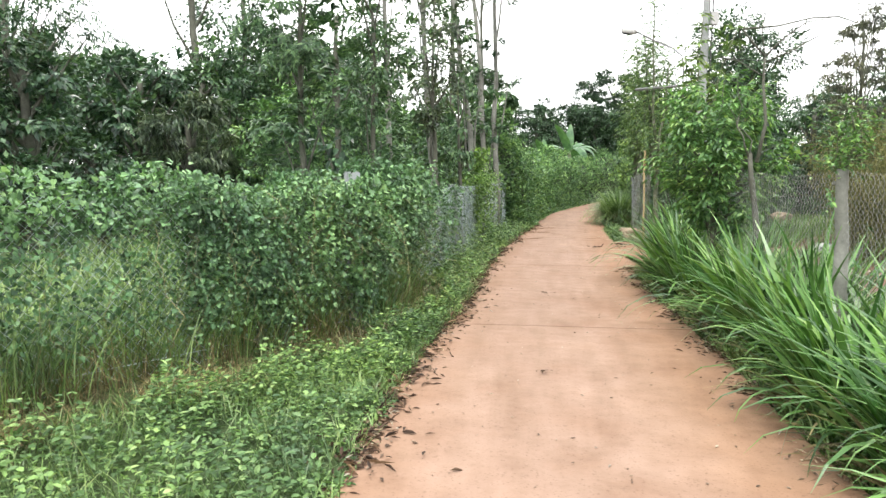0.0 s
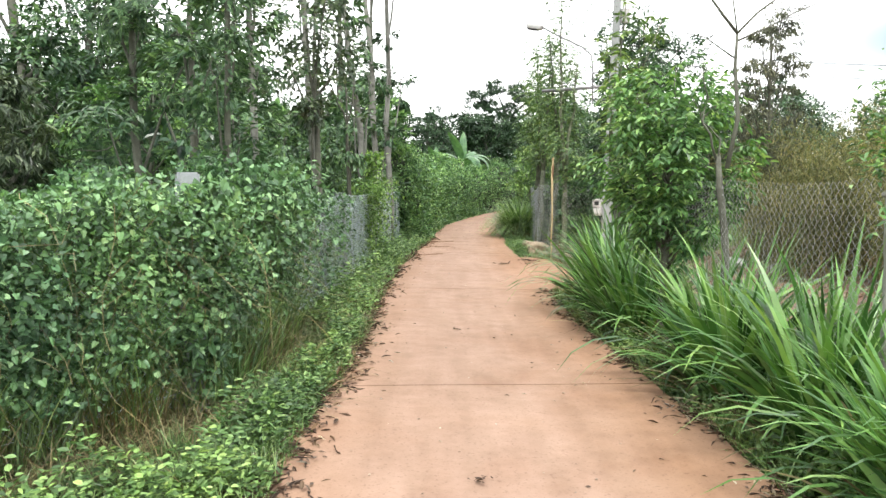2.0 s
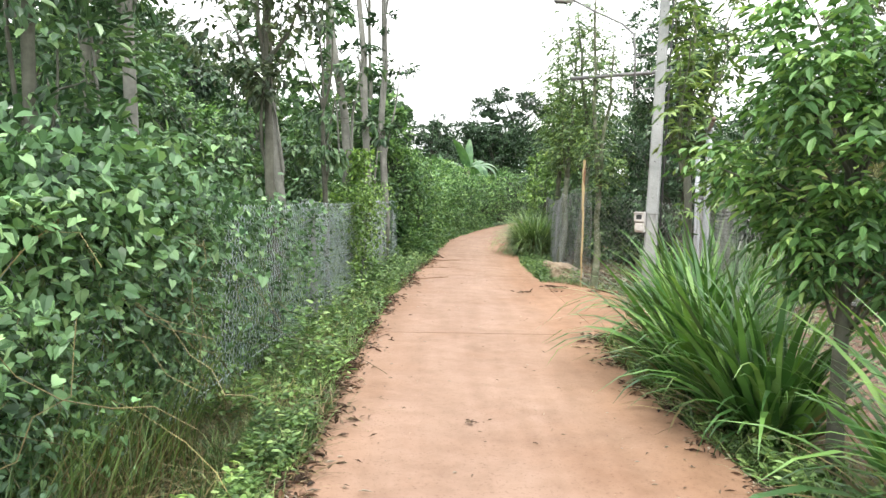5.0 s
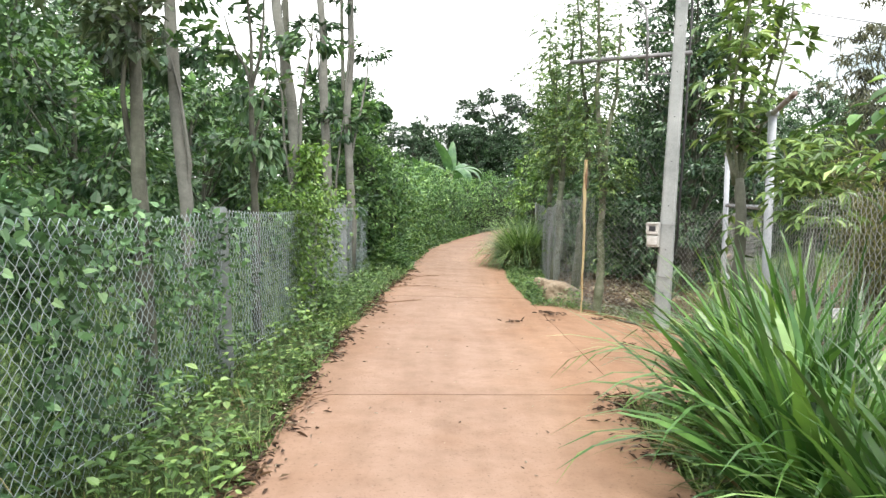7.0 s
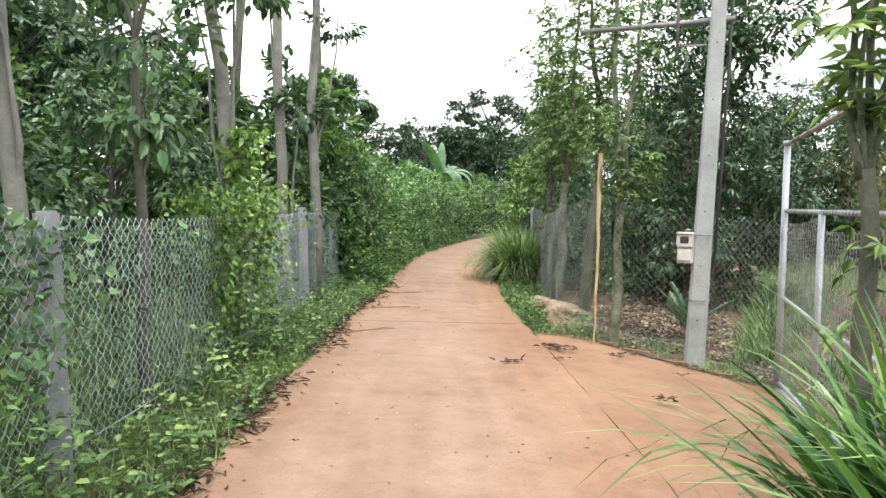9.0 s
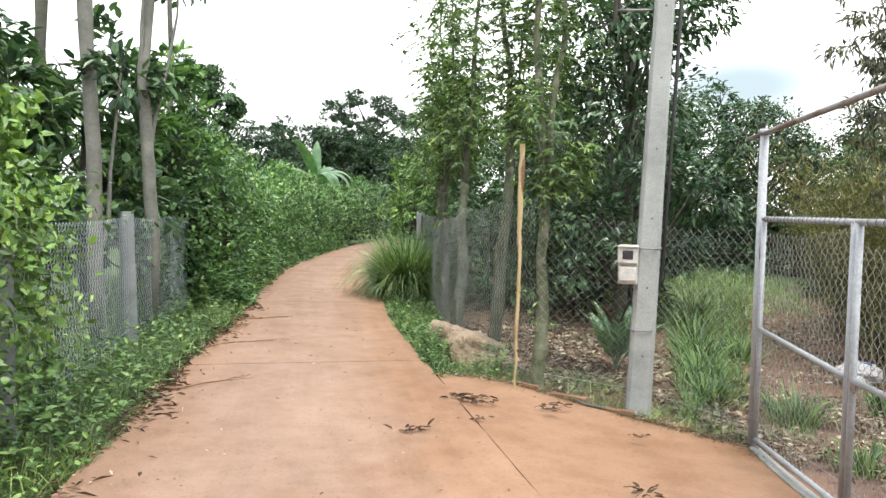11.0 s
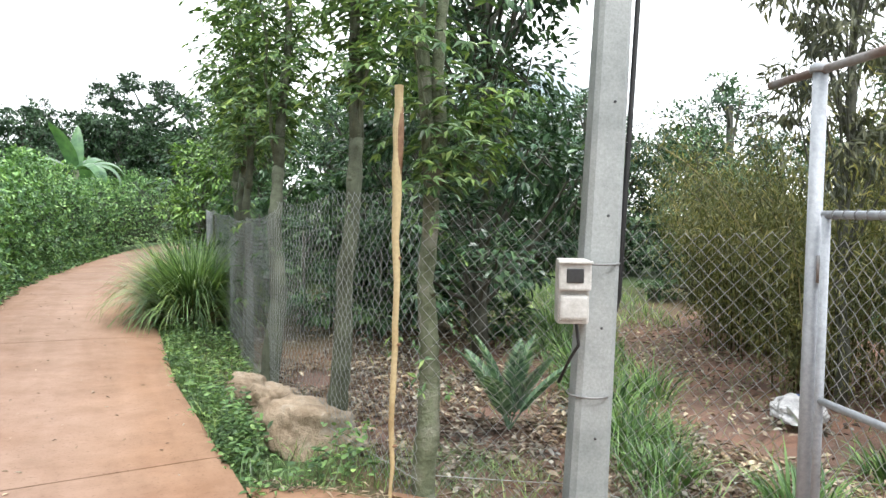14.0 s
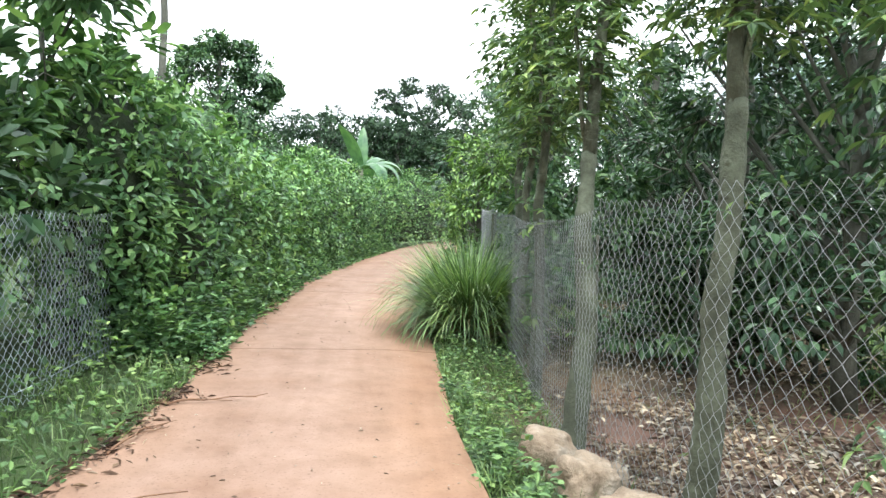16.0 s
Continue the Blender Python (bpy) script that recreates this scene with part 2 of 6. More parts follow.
M_PLASTIC = rough_material("aged_white_plastic", [(0.35, (0.374, 0.360, 0.331)), (0.6, (0.518, 0.511, 0.490)), (0.8, (0.562, 0.554, 0.533))], 9, 0.45, 60, 0.1, 0.001)
M_DARK = rough_material("dark_glass", [(0.3, (0.022, 0.022, 0.023)), (0.7, (0.050, 0.050, 0.054))], 5, 0.25, 60, 0.05, 0.001)
M_CABLE = rough_material("black_cable", [(0.3, (0.011, 0.011, 0.012)), (0.7, (0.022, 0.022, 0.022))], 5, 0.6, 60, 0.05, 0.001)
M_STEEL = rough_material("dull_steel", [(0.3, (0.158, 0.158, 0.158)), (0.7, (0.274, 0.274, 0.274))], 5, 0.55, 60, 0.1, 0.001, 0.6)
M_LAMP = rough_material("lamp_casing", [(0.3, (0.360, 0.360, 0.353)), (0.7, (0.446, 0.446, 0.432))], 5, 0.5, 60, 0.05, 0.001)
M_LITTER = leaf_material("dry_leaf", (0.150, 0.104, 0.082), (0.370, 0.308, 0.255), (0.540, 0.505, 0.455), 0.1, 0.8)
M_DEAD = leaf_material("dead_leaf", (0.052, 0.030, 0.020), (0.105, 0.062, 0.040), (0.200, 0.138, 0.090), 0.05, 0.8)
M_STRAW = leaf_material("dry_straw", (0.115, 0.094, 0.043), (0.259, 0.223, 0.115), (0.360, 0.317, 0.194), 0.15, 0.7)
M_VINE = leaf_material("vine_leaf", (0.074, 0.156, 0.078), (0.172, 0.335, 0.160), (0.335, 0.520, 0.285), 0.26, 0.45)
M_WEED = leaf_material("weed_leaf", (0.095, 0.190, 0.055), (0.225, 0.400, 0.110), (0.340, 0.500, 0.160), 0.26)
M_VERGE = leaf_material("verge_leaf", (0.080, 0.162, 0.060), (0.205, 0.350, 0.128), (0.310, 0.440, 0.182), 0.26, 0.5)
M_GRASS = leaf_material("grass_blade", (0.093, 0.167, 0.059), (0.204, 0.333, 0.120), (0.323, 0.399, 0.191), 0.26)
M_FIELD = leaf_material("field_blade", (0.139, 0.234, 0.095), (0.288, 0.435, 0.174), (0.419, 0.523, 0.261), 0.26)
M_GUINEA = leaf_material("guinea_blade", (0.062, 0.160, 0.045), (0.150, 0.310, 0.082), (0.270, 0.430, 0.150), 0.26, 0.3)
M_FOUNTAIN = leaf_material("fountain_blade", (0.120, 0.215, 0.085), (0.265, 0.420, 0.170), (0.420, 0.540, 0.280), 0.34, 0.35)
M_HEDGE = leaf_material("hedge_leaf", (0.082, 0.182, 0.076), (0.212, 0.392, 0.160), (0.365, 0.560, 0.262), 0.32)
# near-black green: the shade deep in the hedge, put into the core's colour
M_HEDGE_SHADE = rough_material("hedge_shade", [(0.3, (0.013, 0.025, 0.009)), (0.7, (0.029, 0.050, 0.016))], 8, 0.95, 30, 1.0, 0.05)
M_DEEP = leaf_material("deep_green_leaf", (0.033, 0.076, 0.046), (0.082, 0.162, 0.092), (0.158, 0.265, 0.152), 0.25, 0.28)
M_FAR = leaf_material("far_dark_leaf", (0.018, 0.049, 0.022), (0.040, 0.094, 0.040), (0.075, 0.149, 0.062), 0.12, 0.6)
M_MID = leaf_material("mid_green_leaf", (0.049, 0.109, 0.058), (0.115, 0.217, 0.108), (0.212, 0.338, 0.181), 0.3)
M_BRIGHT = leaf_material("bright_green_leaf", (0.072, 0.172, 0.058), (0.172, 0.345, 0.116), (0.350, 0.530, 0.205), 0.32, 0.42)
M_SHOOT = leaf_material("shoot_leaf", (0.074, 0.148, 0.064), (0.165, 0.278, 0.108), (0.310, 0.425, 0.170), 0.36, 0.4)
M_YOUNG = leaf_material("young_leaf", (0.108, 0.195, 0.068), (0.232, 0.365, 0.132), (0.375, 0.500, 0.210), 0.36, 0.42)
M_OLIVE = leaf_material("olive_leaf", (0.055, 0.086, 0.057), (0.119, 0.172, 0.109), (0.198, 0.251, 0.181), 0.3)
M_BROWN = leaf_material("bamboo_dry_leaf", (0.120, 0.136, 0.058), (0.225, 0.236, 0.102), (0.330, 0.305, 0.150), 0.4)
M_FEATHER = leaf_material("feathery_leaf", (0.075, 0.086, 0.066), (0.155, 0.170, 0.135), (0.250, 0.258, 0.205), 0.4, 0.5)
M_BANANA = leaf_material("banana_leaf", (0.062, 0.142, 0.066), (0.118, 0.240, 0.112), (0.165, 0.305, 0.150), 0.26)
M_BAG_W = rough_material("white_sack", [(0.35, (0.324, 0.324, 0.331)), (0.7, (0.518, 0.518, 0.518))], 6, 0.6, 40, 0.4, 0.01)
M_BAG_B = rough_material("blue_print", [(0.35, (0.058, 0.101, 0.245)), (0.7, (0.101, 0.158, 0.346))], 6, 0.6, 40, 0.2, 0.01)


# ---- mesh tools ----
def raw_mesh(name, verts, faces, mat, smooth=False):
    """A mesh from an array of places and arrays of equal-sided faces."""
    me = bpy.data.meshes.new(name)
    verts = np.asarray(verts, dtype=np.float32)
    faces = [np.asarray(f, dtype=np.int32) for f in faces if len(f)]
    me.vertices.add(len(verts))
    me.vertices.foreach_set("co", verts.ravel())
    loops = np.concatenate([f.ravel() for f in faces])
    sizes = np.concatenate([np.full(len(f), f.shape[1], dtype=np.int32) for f in faces])
    starts = np.concatenate([[0], np.cumsum(sizes)[:-1]]).astype(np.int32)
    me.loops.add(len(loops))
    me.loops.foreach_set("vertex_index", loops)
    me.polygons.add(len(sizes))
    me.polygons.foreach_set("loop_start", starts)
    me.polygons.foreach_set("loop_total", sizes)
    me.polygons.foreach_set("use_smooth", np.full(len(sizes), smooth))
    me.materials.append(mat)
    me.update(calc_edges=True)
    return me


class Heap:
    """Gathers vertices and faces of many small pieces for one mesh."""

    def __init__(self):
        self.v, self.q, self.t, self.n = [], [], [], 0

    def add(self, v, quads=None, tris=None):
        v = np.asarray(v, dtype=np.float32).reshape(-1, 3)
        if quads is not None and len(quads):
            self.q.append(np.asarray(quads, dtype=np.int32) + self.n)
        if tris is not None and len(tris):
            self.t.append(np.asarray(tris, dtype=np.int32) + self.n)
        self.v.append(v)
        self.n += len(v)
        return self

    def mesh(self, name, mat, smooth=False):
        return raw_mesh(name, np.concatenate(self.v), [np.concatenate(a) for a in (self.q, self.t) if a], mat, smooth)


def thing(name, label, category, at=(0, 0, 0), turn=0.0, group="", kind="", mesh=None):
    ob = new(name, mesh)
    ob.matrix_basis = pose(at[0], at[1], at[2], 0, 0, turn)
    return tagged(ob, label, category, group, kind)


def part(name, me, parent, label="", m=None, kind=""):
    ob = new(name, me)
    ob.parent = parent
    if m is not None:
        ob.matrix_basis = m
    return tagged(ob, label, kind=kind)


def unit(a):
    a = np.asarray(a, dtype=float)
    return a / np.maximum(np.linalg.norm(a, axis=-1, keepdims=True), 1e-9)


OVATE = (np.array([(0, 0, 0), (.28, -.42, .10), (.68, -.36, .07), (1, 0, -.08), (.68, .36, .07), (.28, .42, .10)]), [(0, 1, 2, 3), (0, 3, 4, 5)], [])
HEART = (np.array([(0, 0, 0), (-.12, -.36, .1), (.22, -.55, .12), (.62, -.34, .05), (1, 0, -.12), (.62, .34, .05), (.22, .55, .12), (-.12, .36, .1)]), [(0, 1, 2, 3), (0, 5, 6, 7)], [(0, 3, 4), (0, 4, 5)])
LANCE = (np.array([(0, 0, 0), (.42, -.5, .06), (1, 0, -.14), (.42, .5, .06)]), [], [(0, 1, 2), (0, 2, 3)])


def leaves(heap, shape, at, along, up, length, width):
    """Adds one leaf at each place, growing that way, its face turned up."""
    tpl, quads, tris = shape
    at, along = np.asarray(at, dtype=float), unit(along)
    side = unit(np.cross(up, along))
    up = np.cross(along, side)
    n, k = len(at), len(tpl)
    length = np.broadcast_to(length, n)[:, None, None]
    width = np.broadcast_to(width, n)[:, None, None]
    v = at[:, None, :] + tpl[None, :, 0:1] * length * along[:, None, :] + tpl[None, :, 1:2] * width * side[:, None, :] + tpl[None, :, 2:3] * length * up[:, None, :]
    off = (np.arange(n) * k)[:, None, None]
    q = (np.array(quads)[None] + off).reshape(-1, 4) if quads else None
    t = (np.array(tris)[None] + off).reshape(-1, 3) if tris else None
    heap.add(v, q, t)


def sphere_dirs(n, r=rng):
    return unit(r.normal(size=(n, 3)))


def blades(heap, base, turn, length, width, lean, droop, segs=5, r=rng):
    """Grass blades: ribbons that rise, lean and arch over."""
    base = np.asarray(base, dtype=float)
    n = len(base)
    length, width, lean, droop = [np.broadcast_to(a, n).astype(float) for a in (length, width, lean, droop)]
    out = np.stack([np.cos(turn), np.sin(turn), np.zeros(n)], 1)
    twist = turn + np.pi / 2 + r.normal(0, 0.55, n)
    side = np.stack([np.cos(twist), np.sin(twist), np.zeros(n)], 1)
    p = base.copy()
    rows = []
    for k in range(segs + 1):
        f = k / segs
        w = width * (0.55 + 1.1 * f if f < 0.4 else (1 - f) / 0.6 * 0.99 + 0.02)
        rows += [p - side * w[:, None] / 2, p + side * w[:, None] / 2]
        a = lean + droop * (f + 0.5 / segs) ** 1.6
        p = p + (out * np.sin(a)[:, None] + np.array([0, 0, 1.0]) * np.cos(a)[:, None]) * (length / segs)[:, None]
    v = np.stack(rows, 1)
    k = 2 * (segs + 1)
    q = np.array([(2 * j, 2 * j + 1, 2 * j + 3, 2 * j + 2) for j in range(segs)])
    heap.add(v, (q[None] + (np.arange(n) * k)[:, None, None]).reshape(-1, 4))


def tube(heap, pts, radii, sides=8, cap=True):
    pts = np.asarray(pts, dtype=float)
    m = len(pts)
    radii = np.broadcast_to(radii, m)
    tan = unit(np.gradient(pts, axis=0))
    ref = np.array([0, 0, 1.0]) if abs(tan[0][2]) < 0.9 else np.array([1.0, 0, 0])
    a = unit(np.cross(tan, ref))
    b = np.cross(tan, a)
    ang = np.arange(sides) / sides * 2 * np.pi
    v = pts[:, None] + radii[:, None, None] * (np.cos(ang)[None, :, None] * a[:, None] + np.sin(ang)[None, :, None] * b[:, None])
    q = []
    for k in range(m - 1):
        for s in range(sides):
            s2 = (s + 1) % sides
            q.append((k * sides + s, k * sides + s2, (k + 1) * sides + s2, (k + 1) * sides + s))
    v = v.reshape(-1, 3)
    tris = []
    if cap:
        v = np.concatenate([v, pts[:1], pts[-1:]])
        c0, c1 = m * sides, m * sides + 1
        for s in range(sides):
            s2 = (s + 1) % sides
            tris += [(c0, s2, s), (c1, (m - 1) * sides + s, (m - 1) * sides + s2)]
    heap.add(v, q, tris)
    return heap


def tube_mesh(name, pts, radii, mat, sides=8, smooth=True):
    return tube(Heap(), pts, radii, sides).mesh(name, mat, smooth)


def wavy(a, b, n, wob, r):
    """A line from a to b with a few soft bends."""
    a, b = np.asarray(a, float), np.asarray(b, float)
    f = np.linspace(0, 1, n)[:, None]
    k = np.cumsum(r.normal(0, wob, (n, 3)), axis=0)
    k -= k[:1] + (k[-1:] - k[:1]) * f
    return a + (b - a) * f + k


def box_mesh(name, size, mat, bevel=0.01, base=True):
    bm = bmesh.new()
    bmesh.ops.create_cube(bm, size=1)
    for v in bm.verts:
        v.co = Vector((v.co.x * size[0], v.co.y * size[1], (v.co.z + (0.5 if base else 0)) * size[2]))
    if bevel:
        bmesh.ops.bevel(bm, geom=bm.edges[:], offset=bevel, segments=2, affect="EDGES", profile=0.6)
    me = bpy.data.meshes.new(name)
    bm.to_mesh(me)
    bm.free()
    me.materials.append(mat)
    return me


# ---- ground, road and apron ----
def ground():
    xs = np.concatenate([[-900, -300, -100], np.linspace(-40, 45, 120), [100, 300, 900]])
    ys = np.concatenate([[-900, -300, -60], np.linspace(-12, 75, 120), [130, 300, 900]])
    gx, gy = np.meshgrid(xs, ys)
    z = gz(gx, gy) - 0.05
    near = (gx > left_edge(gy) - 0.35) & (gx < right_edge(gy) + 2.6)
    bumps = np.array([[noise.noise((float(a) * 0.9, float(b) * 0.9, 0.3)) for a in xs] for b in ys])
    z = z + np.where(near, 0, np.clip(bumps, -0.6, 1) * 0.07)
    v = np.stack([gx, gy, z], -1).reshape(-1, 3)
    w = len(xs)
    q = np.array([(j * w + i, j * w + i + 1, (j + 1) * w + i + 1, (j + 1) * w + i) for j in range(len(ys) - 1) for i in range(w - 1)])
    return thing("ground", "red earth and green verge with scattered litter", "ground", kind="structure", mesh=raw_mesh("ground", v, [q], M_EARTH, True))


def ragged(y, k):
    return 0.05 * noise.noise((y * 1.7, k, 0.0)) + 0.025 * noise.noise((y * 7.0, k, 5.0))


JOINTS = [-6.0, -3.0, 2.05, 7.04, 11.98, 17.54, 22.23, 27.2, 32.2, 37.2, 42.2, 47.9]


def lane_uv(me, across, along):
    """Width and length of the lane, for its wear."""
    layer = me.uv_layers.new(name="lane")
    idx = np.empty(len(me.loops), dtype=np.int32)
    me.loops.foreach_get("vertex_index", idx)
    layer.data.foreach_set("uv", np.stack([across[idx], along[idx]], 1).astype(np.float32).ravel())


def road():
    base = thing("road", "narrow concrete lane dusted with red earth", "road", kind="structure")
    for a, b in zip(JOINTS[:-1], JOINTS[1:]):
        ys = np.linspace(a + 0.008, b - 0.008, 22)
        rows = []
        for y in ys:
            x0, x1 = left_edge(y) + ragged(y, 1.0), right_edge(y) + 0.5 * ragged(y, 9.0)
            rows.append([(x0 + (x1 - x0) * f, y, gz(x0 + (x1 - x0) * f, y) + 0.004 * noise.noise((x0 + 2 * f, y, 1.0))) for f in np.linspace(0, 1, 9)])
        top = np.array(rows)
        low = top.copy()
        low[:, :, 2] -= 0.12
        v = np.concatenate([top.reshape(-1, 3), low.reshape(-1, 3)])
        m, n = top.shape[:2]
        q = [(j * n + i, j * n + i + 1, (j + 1) * n + i + 1, (j + 1) * n + i) for j in range(m - 1) for i in range(n - 1)]
        s = m * n
        q += [(j * n, (j + 1) * n, s + (j + 1) * n, s + j * n) for j in range(m - 1)]
        q += [((j + 1) * n + n - 1, j * n + n - 1, s + j * n + n - 1, s + (j + 1) * n + n - 1) for j in range(m - 1)]
        q += [(i + 1, i, s + i, s + i + 1) for i in range(n - 1)]
        q += [((m - 1) * n + i, (m - 1) * n + i + 1, s + (m - 1) * n + i + 1, s + (m - 1) * n + i) for i in range(n - 1)]
        me = raw_mesh("slab", v, [np.array(q)], M_ROAD)
        lane_uv(me, np.tile(np.linspace(0, 1, n), 2 * m), v[:, 1])
        part("slab", me, base)
    return base


def apron():
    """Driveway of redder concrete between the lane and the gate."""
    ring = [(4.12, 17.0), (4.45, 16.78), (4.76, 16.45), (5.08, 15.95), (5.55, 15.45), (5.9, 14.88), (5.55, 14.2), (5.21, 13.5), (4.75, 12.6), (4.32, 11.7), (4.1, 11.35), (3.5, 11.2), (3.05, 11.15)]
    inner = [(right_edge(y) + 0.012, y) for y in np.linspace(11.2, 16.95, 12)]
    bm = bmesh.new()
    vs = [bm.verts.new((x, y, gz(x, y) - 0.006)) for x, y in ring + inner]

    f = bm.faces.new(vs)
    ext = bmesh.ops.extrude_face_region(bm, geom=[f])
    for g in ext["geom"]:
        if isinstance(g, bmesh.types.BMVert):
            g.co.z -= 0.12
    bmesh.ops.recalc_face_normals(bm, faces=bm.faces[:])
    bmesh.ops.triangulate(bm, faces=bm.faces[:])
    me = bpy.data.meshes.new("apron")
    bm.to_mesh(me)
    bm.free()
    me.materials.append(M_APRON)
    xy = np.array([v.co[:2] for v in me.vertices])
    lane_uv(me, 0.5 + 0.06 * (xy[:, 0] - 4.5), xy[:, 1])
    return thing("driveway_apron", "red dusty concrete apron in front of the gate", "pavement", kind="structure", mesh=me)


ground()
road()
apron()


# ---- chain-link fences ----
def link_mesh(name, a, b, height, mat, cell=0.06, wire=0.0016, seed=0, sag=0.02):
    """Chain link between two posts: upright zigzag wires hooked into one another."""
    r = np.random.default_rng(seed)
    a, b = np.asarray(a, float), np.asarray(b, float)
    run = b - a
    length = float(np.hypot(run[0], run[1]))
    pitch = cell / 2
    cols = max(2, int(length / pitch))
    rows = int(height / cell)
    u = run / length
    nrm = unit(np.array([-u[1], u[0], 0.0]))
    heap = Heap()
    ang = np.array([0.5, 2.6, 4.7])
    for c in range(cols):
        k = np.arange(2 * rows + 1)
        s = (c + 0.5 * (1 + np.where((k + c) % 2 == 0, -1, 1) * 1.03)) * pitch
        h = k * height / (2 * rows)
        f = s / length
        bulge = sag * np.sin(f * 3.1) * np.sin(h / height * 3.0) + 0.006 * np.sin(7 * f + 5 * h)
        top_sag = -0.035 * np.sin(np.pi * f) * (h / height)
        p = a[None] + u[None] * s[:, None] + nrm[None] * (bulge + np.where(k % 2 == 0, 0.004, -0.004))[:, None]
        p[:, 2] = a[2] + (b[2] - a[2]) * f + h + top_sag
        tan = unit(np.gradient(p, axis=0))
        side = unit(np.cross(tan, nrm))
        v = p[:, None] + wire * (np.cos(ang)[None, :, None] * side[:, None] + np.sin(ang)[None, :, None] * nrm[None, None])
        m = len(k)
        i = np.arange(m - 1)[:, None] * 3
        q = np.concatenate([i + np.array([[j, (j + 1) % 3, (j + 1) % 3 + 3, j + 3]]) for j in range(3)])
        heap.add(v, q)
    for h in (0.08,):
        p = np.linspace(a, b, 12)
        f = np.linspace(0, 1, 12)
        p[:, 2] += h * height - 0.035 * np.sin(np.pi * f) * h
        tube(heap, p, wire * 1.2, 4, False)
    return heap.mesh(name, mat, True)


def square_post(name, height, w, mat, lean=(0, 0)):
    bm = bmesh.new()
    bmesh.ops.create_cube(bm, size=1)
    bmesh.ops.subdivide_edges(bm, edges=[e for e in bm.edges if abs(e.verts[0].co.z - e.verts[1].co.z) > 0.5], cuts=5)
    for v in bm.verts:
        h = v.co.z + 0.5
        v.co = Vector((v.co.x * w * (1.04 - 0.1 * h) + lean[0] * h * height, v.co.y * w * (1.04 - 0.1 * h) + lean[1] * h * height, h * (height + 0.25) - 0.25))
    bmesh.ops.bevel(bm, geom=[e for e in bm.edges if e.calc_face_angle(0) > 0.5], offset=0.012, segments=2, affect="EDGES")
    me = bpy.data.meshes.new(name)
    bm.to_mesh(me)
    bm.free()
    me.materials.append(mat)
    return me


def fence(label, line, height, mat, posts, cell=0.06, wire=0.0016, seed=0):
    base = thing("chain_link_fence", label, "fence")
    for k, (p, q) in enumerate(zip(line[:-1], line[1:])):
        a, b = (p[0], p[1], gz(p[0], p[1]) + 0.01), (q[0], q[1], gz(q[0], q[1]) + 0.01)
        part("link_panel", link_mesh("link_panel", a, b, height + (p[2] if len(p) > 2 else 0), mat, cell, wire, seed + k), base, kind="stuff")
    for x, y, h, w, m, lean in posts:
        part("post", square_post("post", h, w, m, lean), base, "", pose(x, y, float(gz(x, y)), 0, 0, 20))
    return base


LEFT_FENCE = [(-4.6, 1.6), (-2.75, 4.15), (-0.85, 6.6), (-0.3, 9.6), (0.22, 12.5), (0.85, 15.5), (1.35, 18.9), (1.72, 20.4), (2.05, 22.3)]
fence("galvanised chain-link fence on square concrete posts", LEFT_FENCE, 1.3, M_WIRE_BLUE,
      [(-4.6, 1.6, 1.5, 0.13, M_POST, (0, 0)), (-2.75, 4.15, 1.5, 0.13, M_POST, (0, 0)), (-0.84, 6.64, 1.5, 0.14, M_POST, (0, 0)), (0.22, 12.5, 1.33, 0.12, M_POST, (-0.03, 0.0)),
       (0.85, 15.5, 1.3, 0.12, M_POST, (0, 0)), (1.35, 18.9, 1.36, 0.13, M_POST, (-0.03, 0)), (2.05, 22.3, 1.3, 0.12, M_CONCRETE, (0, 0))], 0.08, 0.0024, 10)
RIGHT_FENCE_NEAR = [(2.55, 1.2), (2.78, 3.4), (2.98, 5.25), (3.2, 7.3), (3.45, 9.6), (4.3, 11.7)]
fence("rusty chain-link fence strung between living posts", RIGHT_FENCE_NEAR, 1.6, M_WIRE, [], 0.064, 0.0014, 30)
fence("chain-link fence beside the power pole", [(4.88, 16.44), (5.78, 16.1), (5.97, 14.98)], 1.66, M_WIRE, [], 0.085, 0.0021, 40)
RIGHT_FENCE_FAR = [(4.8, 16.34, 0.14), (4.86, 17.45, 0.1), (5.02, 18.65, 0.03), (5.52, 20.6), (6.0, 22.4), (6.43, 24.2), (7.33, 27.3), (8.6, 30.5)]
fence("chain-link fence along the garden edge", RIGHT_FENCE_FAR, 1.56, M_WIRE_OLD, [(6.43, 24.2, 1.5, 0.06, M_TRUNK, (0, 0)), (8.6, 30.5, 1.5, 0.1, M_CONCRETE, (0, 0))], 0.075, 0.0015, 50)


# ---- hedge, vines, verges ----
def along_line(line, n, r):
    line = np.array([p[:2] for p in line], float)
    seg = np.hypot(*np.diff(line, axis=0).T)
    s = r.uniform(0, seg.sum(), n)
    c = np.concatenate([[0], np.cumsum(seg)])
    k = np.clip(np.searchsorted(c, s) - 1, 0, len(seg) - 1)
    f = ((s - c[k]) / seg[k])[:, None]
    p = line[k] + (line[k + 1] - line[k]) * f
    d = unit(line[k + 1] - line[k])
    return p, np.stack([-d[:, 1], d[:, 0]], 1), s


def fbm(a, b, c=0.0, s=1.0):
    return np.array([noise.fractal((float(x) * s, float(y) * s, c), 0.8, 2.0, 3) for x, y in zip(a, b)])


HEDGE_LINE = [(1.75, 21.9), (2.2, 23.4), (3.35, 28.6), (4.1, 31.1), (5.5, 35.1), (7.0, 38.7), (9.0, 42.5), (12.0, 46.5), (16.5, 50)]


